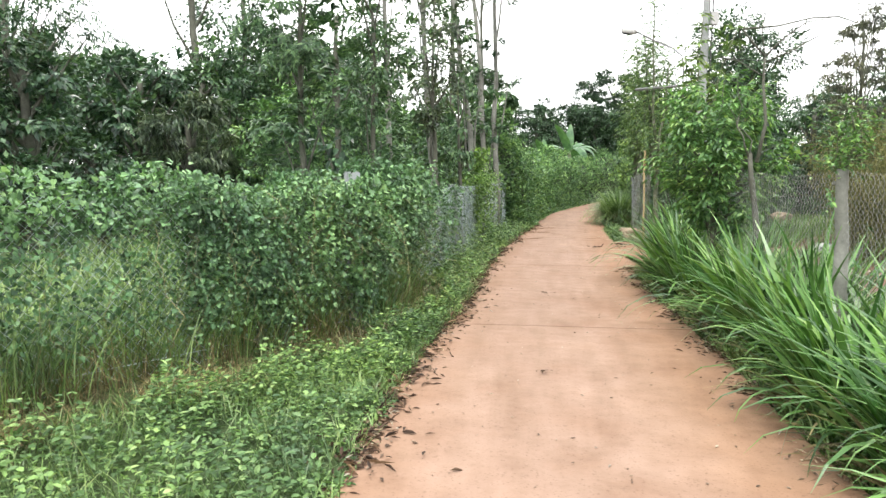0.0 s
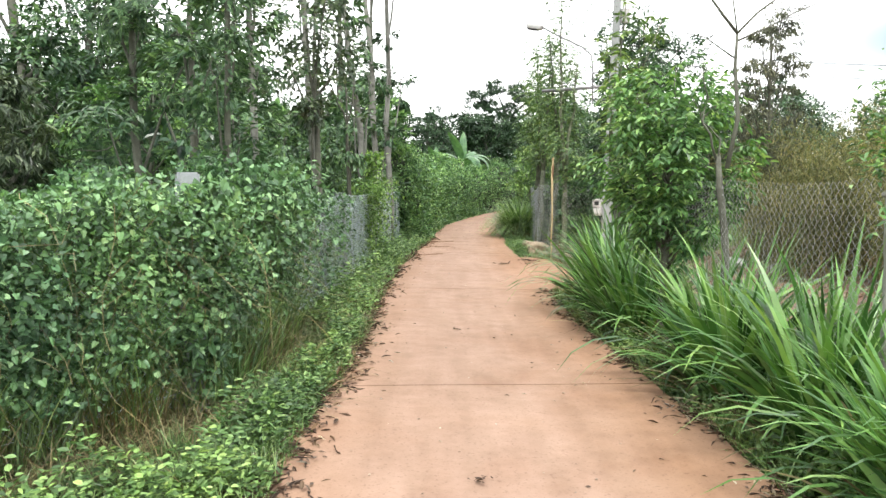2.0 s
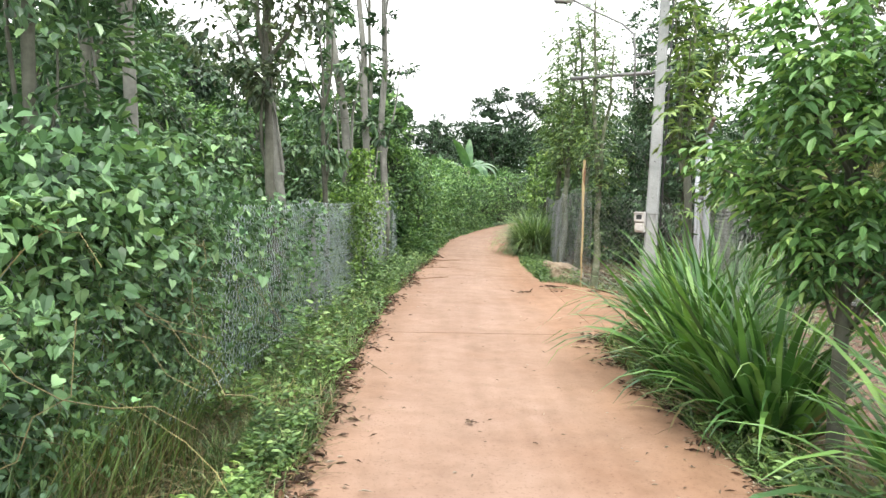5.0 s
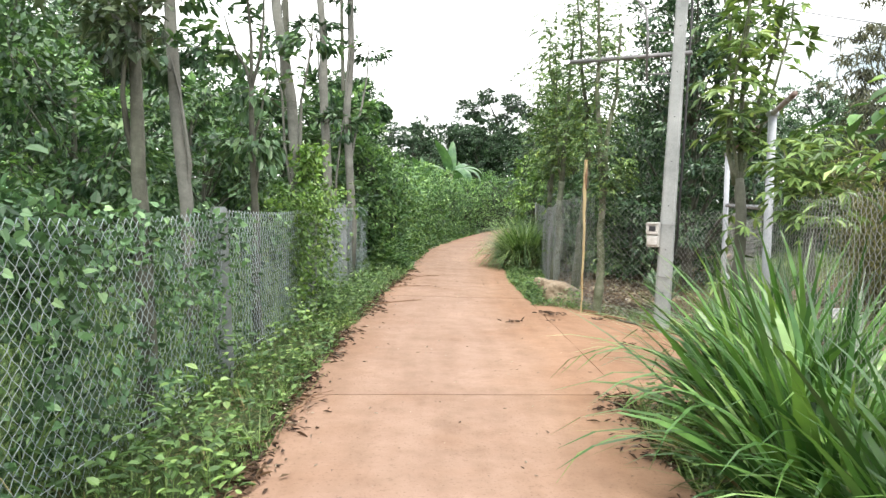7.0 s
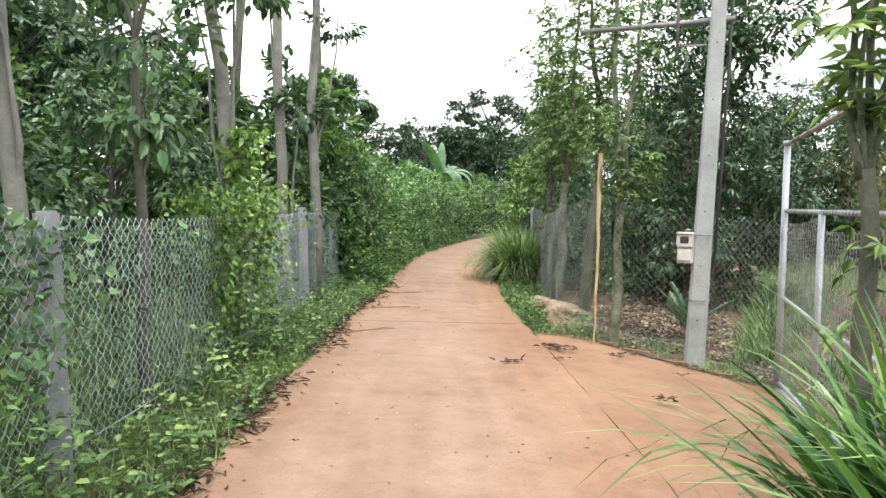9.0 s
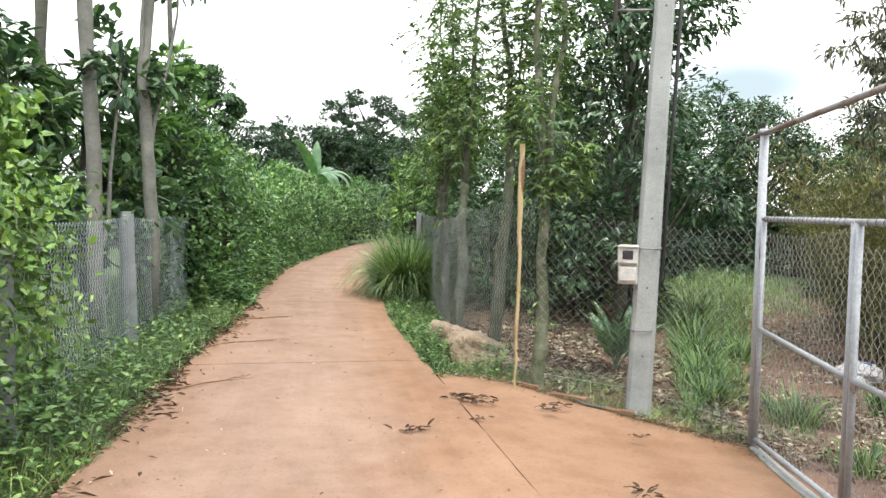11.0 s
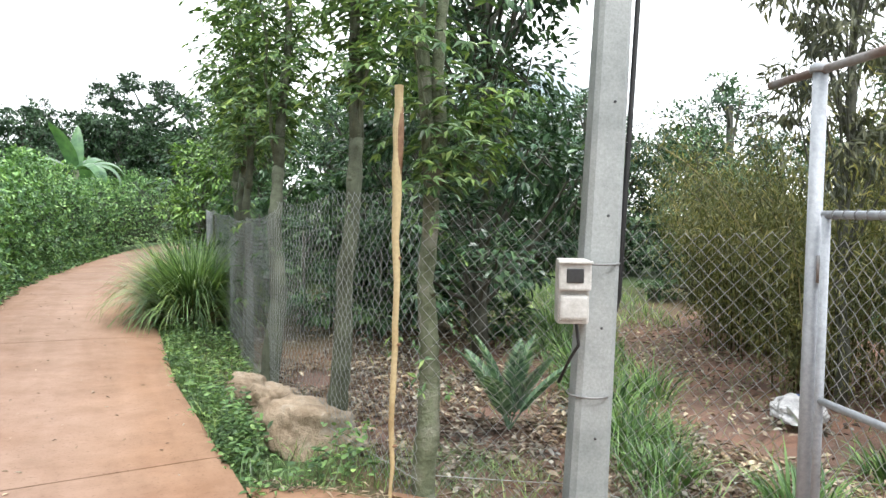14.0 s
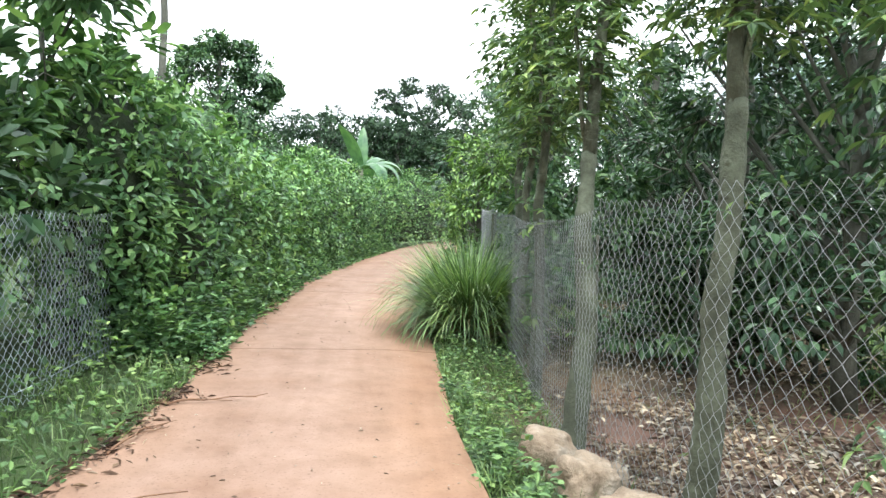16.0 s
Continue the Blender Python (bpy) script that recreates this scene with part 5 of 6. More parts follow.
# ---- bushy tree over the guinea grass, garden trees ----
def bright_bush():
    r = np.random.default_rng(77)
    ob = thing("tree", "bushy young tree with bright green feathered leaves", "tree", (3.08, 8.05, float(gz(3.08, 8.05))))
    part("trunk", tube_mesh("trunk", wavy((0, 0, -0.1), (0.03, 0.02, 2.2), 10, 0.02, r), np.linspace(0.05, 0.014, 10), M_BARK, 9), ob)
    wood, crown = Heap(), Heap()
    for k in range(46):
        f = (k + r.uniform(0, 1)) / 46
        a = k * 2.4 + r.normal(0, 0.3)
        w = 0.64 * math.sin(math.pi * (0.16 + 0.64 * f)) * r.uniform(0.5, 1.12)
        tip = np.array([w * math.cos(a), w * math.sin(a), 1.02 + 1.45 * f + 0.2 * (1 - w)])
        root = np.array([0.02, 0.01, 0.75 + 1.15 * f])
        line = wavy(root, tip, 6, 0.025, r)
        tube(wood, line, np.linspace(0.012, 0.004, 6), 5)
        n = 26
        g = r.uniform(0.35, 1.05, n)
        at = np.stack([np.interp(g, np.linspace(0, 1, 6), line[:, i]) for i in range(3)], 1) + r.normal(0, 0.035, (n, 3))
        pinnate(crown, at, unit([math.cos(a), math.sin(a), 0.1] + r.normal(0, 0.55, (n, 3))), 0.072 * r.uniform(0.75, 1.25, n), r, 3, 0.48)
    part("branchwork", wood.mesh("branchwork", M_BARK, True), ob)
    part("crown", crown.mesh("crown", M_BRIGHT), ob)
    return ob


bright_bush()
tree("large glossy-leaved dark green garden tree", 8.3, 20.0, 6.2, 0.1, crown_clusters(6.3, 1.2, 1.3, 48, 0.62, 71), M_BARK, M_DEEP, 701, "ovate", 0.12, 240, True, 0.85)
for k, (x, y, h) in enumerate([(7.0, 22.3, 1.7), (7.7, 21.4, 1.5), (8.5, 21.9, 1.6), (6.9, 23.6, 1.9), (7.9, 22.8, 2.2), (8.9, 21.0, 1.2)]):
    tree("dark leafy shrub in the shade behind the wire", x, y, h, 0.03, crown_clusters(h, 0.3, 0.6, 13, 0.34, 720 + k), M_BARK, M_MID, 720 + k, "ovate", 0.13, 110, True, 0.8, name="shrub", category="shrub")
tree("dark green garden tree behind the wire", 9.2, 22.6, 5.4, 0.1, crown_clusters(5.4, 0.9, 1.2, 26, 0.62, 72), M_BARK, M_DEEP, 702, "ovate", 0.12, 200, True, 0.85)
tree("yellow-green shrub at the bend of the lane", 7.7, 28.6, 3.0, 0.05, crown_clusters(3.0, 0.5, 0.7, 22, 0.42, 73), M_BARK, M_WEED, 703, "ovate", 0.11, 200, True, 0.8)
tree("feathery grey-green tree rising out of the bamboo", 9.5, 16.3, 5.4, 0.05, crown_clusters(5.6, 2.3, 0.62, 30, 0.34, 74), M_BARK, M_FEATHER, 704, "lance", 0.12, 150, True, 0.92)
tree("tall dark tree with layered cloud-like crown", 16.2, 66, 10.4, 0.3, [(-2.9, 0, 9.2, 0.95), (-1.3, 0, 10.2, 0.85), (-1.6, 0, 8.6, 0.8), (1.0, 0, 9.7, 1.0), (2.0, 0, 9.1, 0.8), (3.1, 0, 8.7, 0.75), (0.1, 0, 8.1, 0.9), (-2.2, 0, 7.2, 0.8), (-1.0, 0, 7.0, 0.9), (0.8, 0, 6.9, 1.0), (2.4, 0, 6.4, 1.2), (-2.0, 0, 5.9, 1.5), (0.2, 0, 5.9, 1.5), (2.0, 0, 5.2, 1.7), (4.2, 0, 5.4, 1.6), (-3.5, 0, 5.0, 1.6), (-4.5, 0, 3.4, 1.8), (-2, 0, 3.6, 1.8), (0.6, 0, 3.6, 1.8), (3, 0, 3.4, 1.8), (5.2, 0, 3.4, 1.8), (-3, 0, 1.8, 1.8), (0, 0, 1.8, 1.8), (3, 0, 1.8, 1.8)], M_BARK, M_FAR, 705, "far", 0.23, 1900, True, 0.72)


def bamboo(x, y, height, seed):
    r = np.random.default_rng(seed)
    ob = thing("bamboo_thicket", "brownish thicket of drooping dry bamboo", "bamboo", (x, y, float(gz(x, y))))
    canes, foliage = Heap(), Heap()
    for _ in range(26):
        a = r.uniform(0, 2 * np.pi)
        b = np.array([0.7 * math.cos(a) * r.uniform(0, 1), 0.7 * math.sin(a) * r.uniform(0, 1), -0.05])
        h = height * r.uniform(0.6, 1.05)
        out = np.array([math.cos(a), math.sin(a), 0]) * h * r.uniform(0.15, 0.5)
        f = np.linspace(0, 1, 8)[:, None]
        p = b + np.array([0, 0, 1.0]) * h * (f - 0.18 * f ** 3) + out * f ** 2
        tube(canes, p, np.linspace(0.011, 0.002, 8), 4)
        n = 420 if y > 12 else 240
        g = r.uniform(0.12, 1, n)
        at = np.stack([np.interp(g, f[:, 0], p[:, i]) for i in range(3)], 1) + r.normal(0, 0.2, (n, 3))
        leaves(foliage, LANCE, at, unit(sphere_dirs(n, r) * 0.7 + [0, 0, -0.7]), sphere_dirs(n, r) + [0, 0, 0.5], r.uniform(0.05, 0.12, n), 0.015)
    part("cane_growth", canes.mesh("cane_growth", M_STRAW, True), ob, kind="stuff")
    part("foliage", foliage.mesh("foliage", M_BROWN), ob)
    return tagged(ob, group="bamboo behind the gate")


for k, (x, y, h) in enumerate([(9.9, 16.6, 3.0), (11.6, 18.4, 2.8), (12.6, 19.0, 3.0), (11.0, 15.7, 3.7), (12.0, 14.3, 3.9), (10.9, 13.5, 3.7), (10.4, 14.9, 3.5), (8.9, 14.2, 3.1), (9.2, 11.6, 3.4), (11.2, 12.4, 4.1), (11.4, 17.6, 3.4), (9.9, 12.8, 3.6), (8.2, 10.2, 2.8), (7.2, 8.6, 2.5), (9.6, 9.0, 3.0), (12.3, 13.5, 3.6), (6.8, 6.4, 2.3), (9.3, 6.2, 2.9), (11.6, 10.8, 3.4)]):
    bamboo(x, y, h, 800 + k)


def banana(x, y, height, seed):
    r = np.random.default_rng(seed)
    ob = thing("banana_plant", "banana plant with long arching torn leaves", "banana plant", (x, y, float(gz(x, y))))
    part("stem", tube_mesh("stem", [(0, 0, -0.1), (0.02, 0, height * 0.3), (0, 0.02, height * 0.55)], [0.16, 0.13, 0.09], M_BARK_GREEN), ob)
    for k in range(8):
        a = 1.5 + k * 2.4 + r.uniform(-0.3, 0.3)
        up = r.uniform(0.7, 1.15) if k > 1 else 0.05 + 0.22 * k
        n = 14
        f = np.linspace(0, 1, n)
        ang = 0.1 + up * 0.7 + f ** 1.5 * (2.3 * up + 0.2)
        step = height * (0.36 if k == 0 else 0.42) / n
        rr, zz = np.cumsum(np.sin(ang)) * step, height * 0.52 + np.cumsum(np.cos(ang)) * step
        w = (0.22 if k == 0 else 0.3) * np.sin(np.pi * np.clip(0.12 + 0.88 * f, 0, 1)) ** 0.6 * (f > 0.12) + 0.015
        mid = np.stack([rr * math.cos(a), rr * math.sin(a), zz], 1)
        side = np.array([-math.sin(a), math.cos(a), 0])
        l = mid - side * w[:, None] + [0, 0, 0] - np.array([0, 0, 1]) * w[:, None] * 0.35
        q = mid + side * w[:, None] - np.array([0, 0, 1]) * w[:, None] * 0.35
        v = np.stack([l, mid, q], 1)
        faces = [(3 * i + j, 3 * i + j + 1, 3 * i + j + 4, 3 * i + j + 3) for i in range(n - 1) for j in (0, 1)]
        part("leaf", Heap().add(v, faces).mesh("leaf", M_BANANA), ob)
    return tagged(ob, group="banana plants beyond the hedge")


for k, (x, y, h) in enumerate([(7.5, 42.0, 5.3), (6.3, 43.5, 4.4), (8.4, 44.2, 4.2), (2.4, 36.0, 3.9)]):
    banana(x, y, h, 850 + k)


# ---- power pole with meter box, lamp, cross bar and wires ----
POLE = (5.655, 15.965)


def power_pole():
    x, y = POLE
    ob = thing("power_pole", "tall tapered grey concrete power pole leaning slightly", "utility pole", (x, y, float(gz(x, y))))
    bm = bmesh.new()
    bmesh.ops.create_cube(bm, size=1)
    bmesh.ops.subdivide_edges(bm, edges=[e for e in bm.edges if abs(e.verts[0].co.z - e.verts[1].co.z) > 0.5], cuts=7)
    bmesh.ops.bevel(bm, geom=[e for e in bm.edges if abs(e.verts[0].co.z - e.verts[1].co.z) > 0.01], offset=0.14, segments=1, affect="EDGES")
    H = 8.0
    for v in bm.verts:
        h = v.co.z + 0.5
        w = 0.222 - 0.125 * h
        v.co = Vector((v.co.x * w + 0.033 * h * H, v.co.y * w * 0.9 - 0.003 * h * H, -0.3 + h * (H + 0.3)))
    me = bpy.data.meshes.new("shaft")
    bm.to_mesh(me)
    bm.free()
    me.materials.append(M_POLE)
    part("shaft", me, ob, "", pose(0, 0, 0, 0, 0, -32))

    def ax(h):
        c, s = math.cos(radians(-32)), math.sin(radians(-32))
        return np.array([0.033 * h * c + 0.003 * h * s, 0.033 * h * s - 0.003 * h * c, h])

    for h in (0.72, 1.44):
        bandp = [ax(h) + 0.122 * np.array([math.cos(a), math.sin(a), 0]) for a in np.linspace(0, 2 * math.pi, 17)]
        part("steel_band", tube_mesh("steel_band", bandp, 0.006, M_STEEL, 5), ob)
    for h in np.arange(0.5, 6.4, 0.6):
        part("bolt_hole", tube_mesh("bolt_hole", [ax(h) + [-0.055, -0.108, 0], ax(h) + [-0.058, -0.113, 0]], 0.008, M_DARK, 6), ob)
    part("cable", tube_mesh("cable", [ax(0.85) + [0.1, 0.04, 0], ax(1.0) + [0.125, 0.0, 0], ax(1.25) + [0.13, -0.06, 0], ax(3) + [0.125, -0.075, 0], ax(5.6) + [0.115, -0.06, 0]], 0.016, M_CABLE, 6), ob, "black cable running up the shaft")
    # cross bar towards the lane
    e = np.array([-1.15, 0.72, 3.74])
    a = ax(3.76)
    part("cross_bar", tube_mesh("cross_bar", [a + (a - e) * 0.12, e], 0.032, M_STEEL, 8), ob, "grey steel cross bar")
    # lamp arm
    post = np.array([-0.26, 0.12, 0.0])
    for h in (3.5, 4.05):
        part("lamp_bracket", tube_mesh("lamp_bracket", [ax(h), post + [0, 0, h]], 0.012, M_STEEL, 6), ob)
    arm = [post + [0, 0, 3.4], post + [0, 0, 4.1], post + [-0.03, 0.02, 4.4], post + [-0.2, 0.1, 4.58], post + [-0.6, 0.28, 4.8], post + [-1.0, 0.45, 5.05]]
    part("lamp_arm", tube_mesh("lamp_arm", arm, 0.018, M_STEEL, 8), ob, "bent steel lamp arm")
    head = box_mesh("lamp_head", (0.34, 0.16, 0.11), M_LAMP, 0.04)
    lamp = part("lamp_head", head, ob, "pale street lamp head", Matrix.Translation(arm[-1] + np.array([-0.1, 0.06, -0.06])) @ pose(0, 0, 0, 0, 12, -38))
    part("lens_cover", box_mesh("lens_cover", (0.22, 0.12, 0.03), M_DARK, 0.01), lamp, "dark unlit lens cover", pose(-0.03, 0, -0.022))
    part("junction_box", box_mesh("junction_box", (0.16, 0.12, 0.28), M_LAMP, 0.015), ob, "small grey junction box", Matrix.Translation(ax(5.0) + [0.16, -0.06, 0]))
    return ax


pole_axis = power_pole()


def meter_box():
    x, y = POLE
    ob = thing("meter_box", "dirty white electricity meter box strapped to the pole", "meter box", (x - 0.165, y - 0.04, float(gz(x, y)) + 1.13), -38)
    part("casing", box_mesh("casing", (0.165, 0.13, 0.34), M_PLASTIC, 0.014), ob)
    hood = part("hood", box_mesh("hood", (0.172, 0.05, 0.15), M_PLASTIC, 0.012), ob, "", pose(0, -0.075, 0.18))
    part("window", box_mesh("window", (0.09, 0.012, 0.075), M_DARK, 0.006), hood, "dark meter window", pose(0, -0.025, 0.04))
    part("visor", box_mesh("visor", (0.178, 0.03, 0.012), M_PLASTIC, 0.004), hood, "", pose(0, -0.03, 0.142))
    part("lower_cover", box_mesh("lower_cover", (0.15, 0.035, 0.13), M_PLASTIC, 0.015), ob, "", pose(0, -0.072, 0.025))
    part("wiring", tube_mesh("wiring", [(0.02, -0.02, 0.02), (0.03, -0.03, -0.06), (0.04, -0.01, -0.12), (0.0, 0.02, -0.2), (-0.05, 0.07, -0.34)], 0.009, M_CABLE, 6), ob, "black wires out of the bottom")


meter_box()


def wire(label, a, b, sag, rad=0.008):
    f = np.linspace(0, 1, 24)[:, None]
    p = np.asarray(a, float) + (np.asarray(b, float) - np.asarray(a, float)) * f
    p[:, 2] -= sag * 4 * (f * (1 - f))[:, 0]
    thing("overhead_wire", label, "cable", mesh=tube_mesh("overhead_wire", p, rad, M_CABLE, 5))


px, py, pz = POLE[0], POLE[1], float(gz(*POLE))
top = pole_axis(5.6) + [px, py, pz]
for k, (b, h) in enumerate([((9.5, -12, 7.5), 5.6), ((10.3, -12, 7.6), 6.4), ((14, 60, 7.5), 5.6), ((14.5, 60, 7.6), 6.4), ((23.6, 19, 4.9), 4.35), ((23.6, 18.8, 5.3), 4.6)]):
    wire("black overhead power wire", pole_axis(h) + [px, py, pz], b, 0.5)


# ---- gate ----
GA, GM, GB = np.array([5.92, 14.88]), np.array([5.22, 13.5]), np.array([4.33, 11.72])


def pipe(a, b, rad, mat, name="pipe", n=2):
    p = np.linspace(np.asarray(a, float), np.asarray(b, float), n)
    return tube_mesh(name, p, rad, mat, 10)


def gate_post(p, h):
    z = float(gz(p[0], p[1]))
    ob = thing("gate_post", "white-painted steel gate post with rust streaks", "gate post", (p[0], p[1], z), group="gate posts")
    part("shaft", pipe((0, 0, -0.2), (0, 0, h), 0.032, M_PIPE, "shaft"), ob)
    part("cap", tube_mesh("cap", [(0, 0, h), (0, 0, h + 0.03), (0, 0, h + 0.04)], [0.046, 0.046, 0.03], M_PIPE, 10), ob)
    for hh in (0.4, 1.5):
        d = (GM - p)
        d = d / np.hypot(*d)
        part("hinge", tube_mesh("hinge", [(d[0] * 0.05, d[1] * 0.05, hh - 0.06), (d[0] * 0.05, d[1] * 0.05, hh + 0.06)], 0.018, M_RUST, 7), ob, "rusty hinge")


gate_post(GA, 2.37)
gate_post(GB, 2.22)
d = (GA - GB) / np.hypot(*(GA - GB))
za, zb = float(gz(*GA)), float(gz(*GB))
beam = thing("gate_beam", "rusty steel pipe laid across the gate posts", "beam", (0, 0, 0))
part("pipe", pipe((GA[0] + d[0] * 0.35, GA[1] + d[1] * 0.35, za + 2.37), (GB[0] - d[0] * 0.9, GB[1] - d[1] * 0.9, zb + 2.26), 0.020, M_RUST, "pipe", 6), beam)


def gate_leaf(p, q, label, seed, brace_up):
    """A pipe frame with chain link, a middle rail slanting from hinge to latch side."""
    u = (q - p) / np.hypot(*(q - p))
    ob = thing("gate_leaf", label, "gate", group="gate leaves")
    a, b = p + u * 0.075, q - u * 0.03
    z0, z1 = float(gz(a[0], a[1])) + 0.06, float(gz(b[0], b[1])) + 0.06
    top = 1.68
    R = 0.019
    level = float(gz(*GA)) + 0.06
    P = lambda s, h: (a[0] + (b[0] - a[0]) * s, a[1] + (b[1] - a[1]) * s, level + h if h > 0.1 else z0 + (z1 - z0) * s + h)
    part("upright", pipe(P(0, 0), P(0, top), R, M_PIPE, "upright"), ob)
    part("upright", pipe(P(1, -0.02), P(1, top), R, M_PIPE, "upright"), ob)
    part("top_rail", pipe(P(-0.01, top), P(1.01, top), R, M_PIPE, "top_rail"), ob)
    part("bottom_rail", pipe(P(0, 0.02), P(1, 0.02), R, M_PIPE, "bottom_rail"), ob)
    s0, s1 = (0.86, 0.83) if brace_up else (0.83, 0.86)
    part("brace", pipe(P(0, s0), P(1, s1), R * 0.9, M_PIPE, "brace"), ob, "worn slanting middle rail")
    aa, bb = np.array(P(0.02, 0.03)), np.array(P(0.98, 0.03))
    part("link_panel", link_mesh("link_panel", aa, bb, level + top - max(aa[2], bb[2]) - 0.02, M_WIRE, 0.075, 0.0019, seed, 0.012), ob, kind="stuff")
    ties = Heap()
    for s in np.arange(0.04, 0.98, 0.045):
        c = np.array(P(s, top))
        ring = [c + 0.0215 * (math.cos(q) * np.array([-(b[1] - a[1]), b[0] - a[0], 0]) / np.hypot(*(b - a)) + math.sin(q) * np.array([0, 0, 1.0])) for q in np.linspace(0, 2 * math.pi, 11)]
        tube(ties, ring, 0.0026, 4, False)
    part("lacing_wire", ties.mesh("lacing_wire", M_STEEL), ob, "rusty wire lacing round the top rail", kind="stuff")
    part("latch", box_mesh("latch", (0.035, 0.035, 0.055), M_RUST, 0.006), ob, "rusty latch", Matrix.Translation(P(0.985, s1 - 0.06)))


gate_leaf(GA, GM, "white pipe-framed gate leaf filled with chain link", 900, True)
gate_leaf(GB, GM, "white pipe-framed gate leaf filled with chain link", 901, True)


# ---- peeled stick, rocks, litter, sack ----
stick = thing("wooden_stake", "pale peeled wooden stake leaning on the fence", "stake", (4.62, 16.34, float(gz(4.62, 16.34))))
line = wavy((0.0, 0, -0.1), (0.02, -0.02, 2.16), 22, 0.005, np.random.default_rng(5))
swell = np.linspace(0.010, 0.025, 22) * (1 + 0.09 * np.random.default_rng(6).normal(size=22))
part("shaft", tube_mesh("shaft", line, swell, M_STICK, 10), stick)
part("bark_strip", tube_mesh("bark_strip", line[17:21] + [0.004, -0.005, 0], swell[17:21] * [0.75, 0.98, 0.98, 0.75], M_STRIP, 9), stick, "strip of reddish bark left on")
for k in (4, 9, 13):
    part("knot", tube_mesh("knot", [line[k], line[k] + [0.01, -0.022, 0.006], line[k] + [0.012, -0.026, 0.008]], [0.01, 0.009, 0.004], M_STRIP, 7), stick)


def rock(x, y, size, seed):
    r = np.random.default_rng(seed)
    bm = bmesh.new()
    bmesh.ops.create_icosphere(bm, subdivisions=4, radius=1.0)
    off = Vector(r.uniform(-50, 50, 3))
    for v in bm.verts:
        n = v.co.normalized()
        k = 1 + 0.42 * noise.noise(n * 1.5 + off) + 0.2 * noise.noise(n * 3.7 + off) - 0.09 * abs(noise.noise(n * 7 + off)) + 0.03 * noise.noise(n * 15 + off)
        c = n * k
        top = 0.62 - 0.22 * c.x + 0.12 * c.y
        c.z = min(c.z, top + 0.25 * max(0.0, c.z - top) + 0.05 * noise.noise(n * 5 + off))
        v.co = Vector((c.x * size[0], c.y * size[1], max(-0.5, c.z) * size[2])) + n * 0.012 * noise.noise(n * 22 + off)
    for f in bm.faces:
        f.smooth = True
    me = bpy.data.meshes.new("rock")
    bm.to_mesh(me)
    bm.free()
    me.materials.append(M_ROCK)
    thing("rock", "rough pale limestone boulder on the grassy verge", "rock", (x, y, float(gz(x, y)) + size[2] * 0.3), float(r.uniform(-10, 10)), "boulders on the verge", mesh=me)


for k, (x, y, s) in enumerate([(4.8, 17.6, (0.3, 0.19, 0.28)), (4.84, 18.28, (0.2, 0.14, 0.25)), (4.86, 18.85, (0.18, 0.13, 0.22)), (5.05, 17.5, (0.12, 0.1, 0.1)), (11.4, 23.8, (0.4, 0.3, 0.3))]):
    rock(x, y, s, 950 + k)


def leaf_litter(n, x0, x1, y0, y1, seed, name="leaf_litter"):
    r = np.random.default_rng(seed)
    x, y = r.uniform(x0, x1, n), r.uniform(y0, y1, n)
    keep = x > np.where(y < 11.7, right_fence_x(y) + 0.1, np.where(y < 16.4, 6.0, right_fence_x(y) + 0.1))
    keep &= fbm(x, y, 4.0, 1.1) + r.normal(0, 0.2, n) > -0.25
    x, y = x[keep], y[keep]
    n = len(x)
    at = np.stack([x, y, gz(x, y) - 0.02 + r.uniform(0, 0.05, n)], 1)
    d = sphere_dirs(n, r)
    d[:, 2] *= 0.25
    heap = Heap()
    leaves(heap, OVATE, at, d, np.tile([0, 0, 1.0], (n, 1)) + sphere_dirs(n, r) * 0.5, r.uniform(0.03, 0.11, n), r.uniform(0.012, 0.05, n))
    thing(name, "dry brown and grey fallen leaves on red soil", "leaves", kind="stuff", mesh=heap.mesh(name, M_LITTER))


leaf_litter(15000, 4.6, 7.6, 14.5, 20.5, 960)
leaf_litter(20000, 3.5, 12, 12, 26, 959)


def edge_litter(n, edge, side, y0, y1, seed, mat=None, patchy=0.0, size=0.09):
    r = np.random.default_rng(seed)
    y = r.uniform(y0, y1, n)
    x = edge(y) + side * (r.exponential(0.07, n) - 0.04)
    keep = fbm(y, x, 3.0, 1.5) + r.normal(0, 0.25, n) > patchy
    x, y = x[keep], y[keep]
    n = len(x)
    at = np.stack([x, y, gz(x, y) + 0.004 + r.uniform(0, 0.02, n)], 1)
    d = sphere_dirs(n, r)
    d[:, 2] *= 0.15
    heap = Heap()
    leaves(heap, LANCE, at, d, np.tile([0, 0, 1.0], (n, 1)) + sphere_dirs(n, r) * 0.3, r.uniform(0.015, size, n), r.uniform(0.003, size * 0.2, n))
    thing("edge_litter", "dry twigs and leaves gathered along the lane edge", "leaves", kind="stuff", mesh=heap.mesh("edge_litter", mat or M_LITTER))


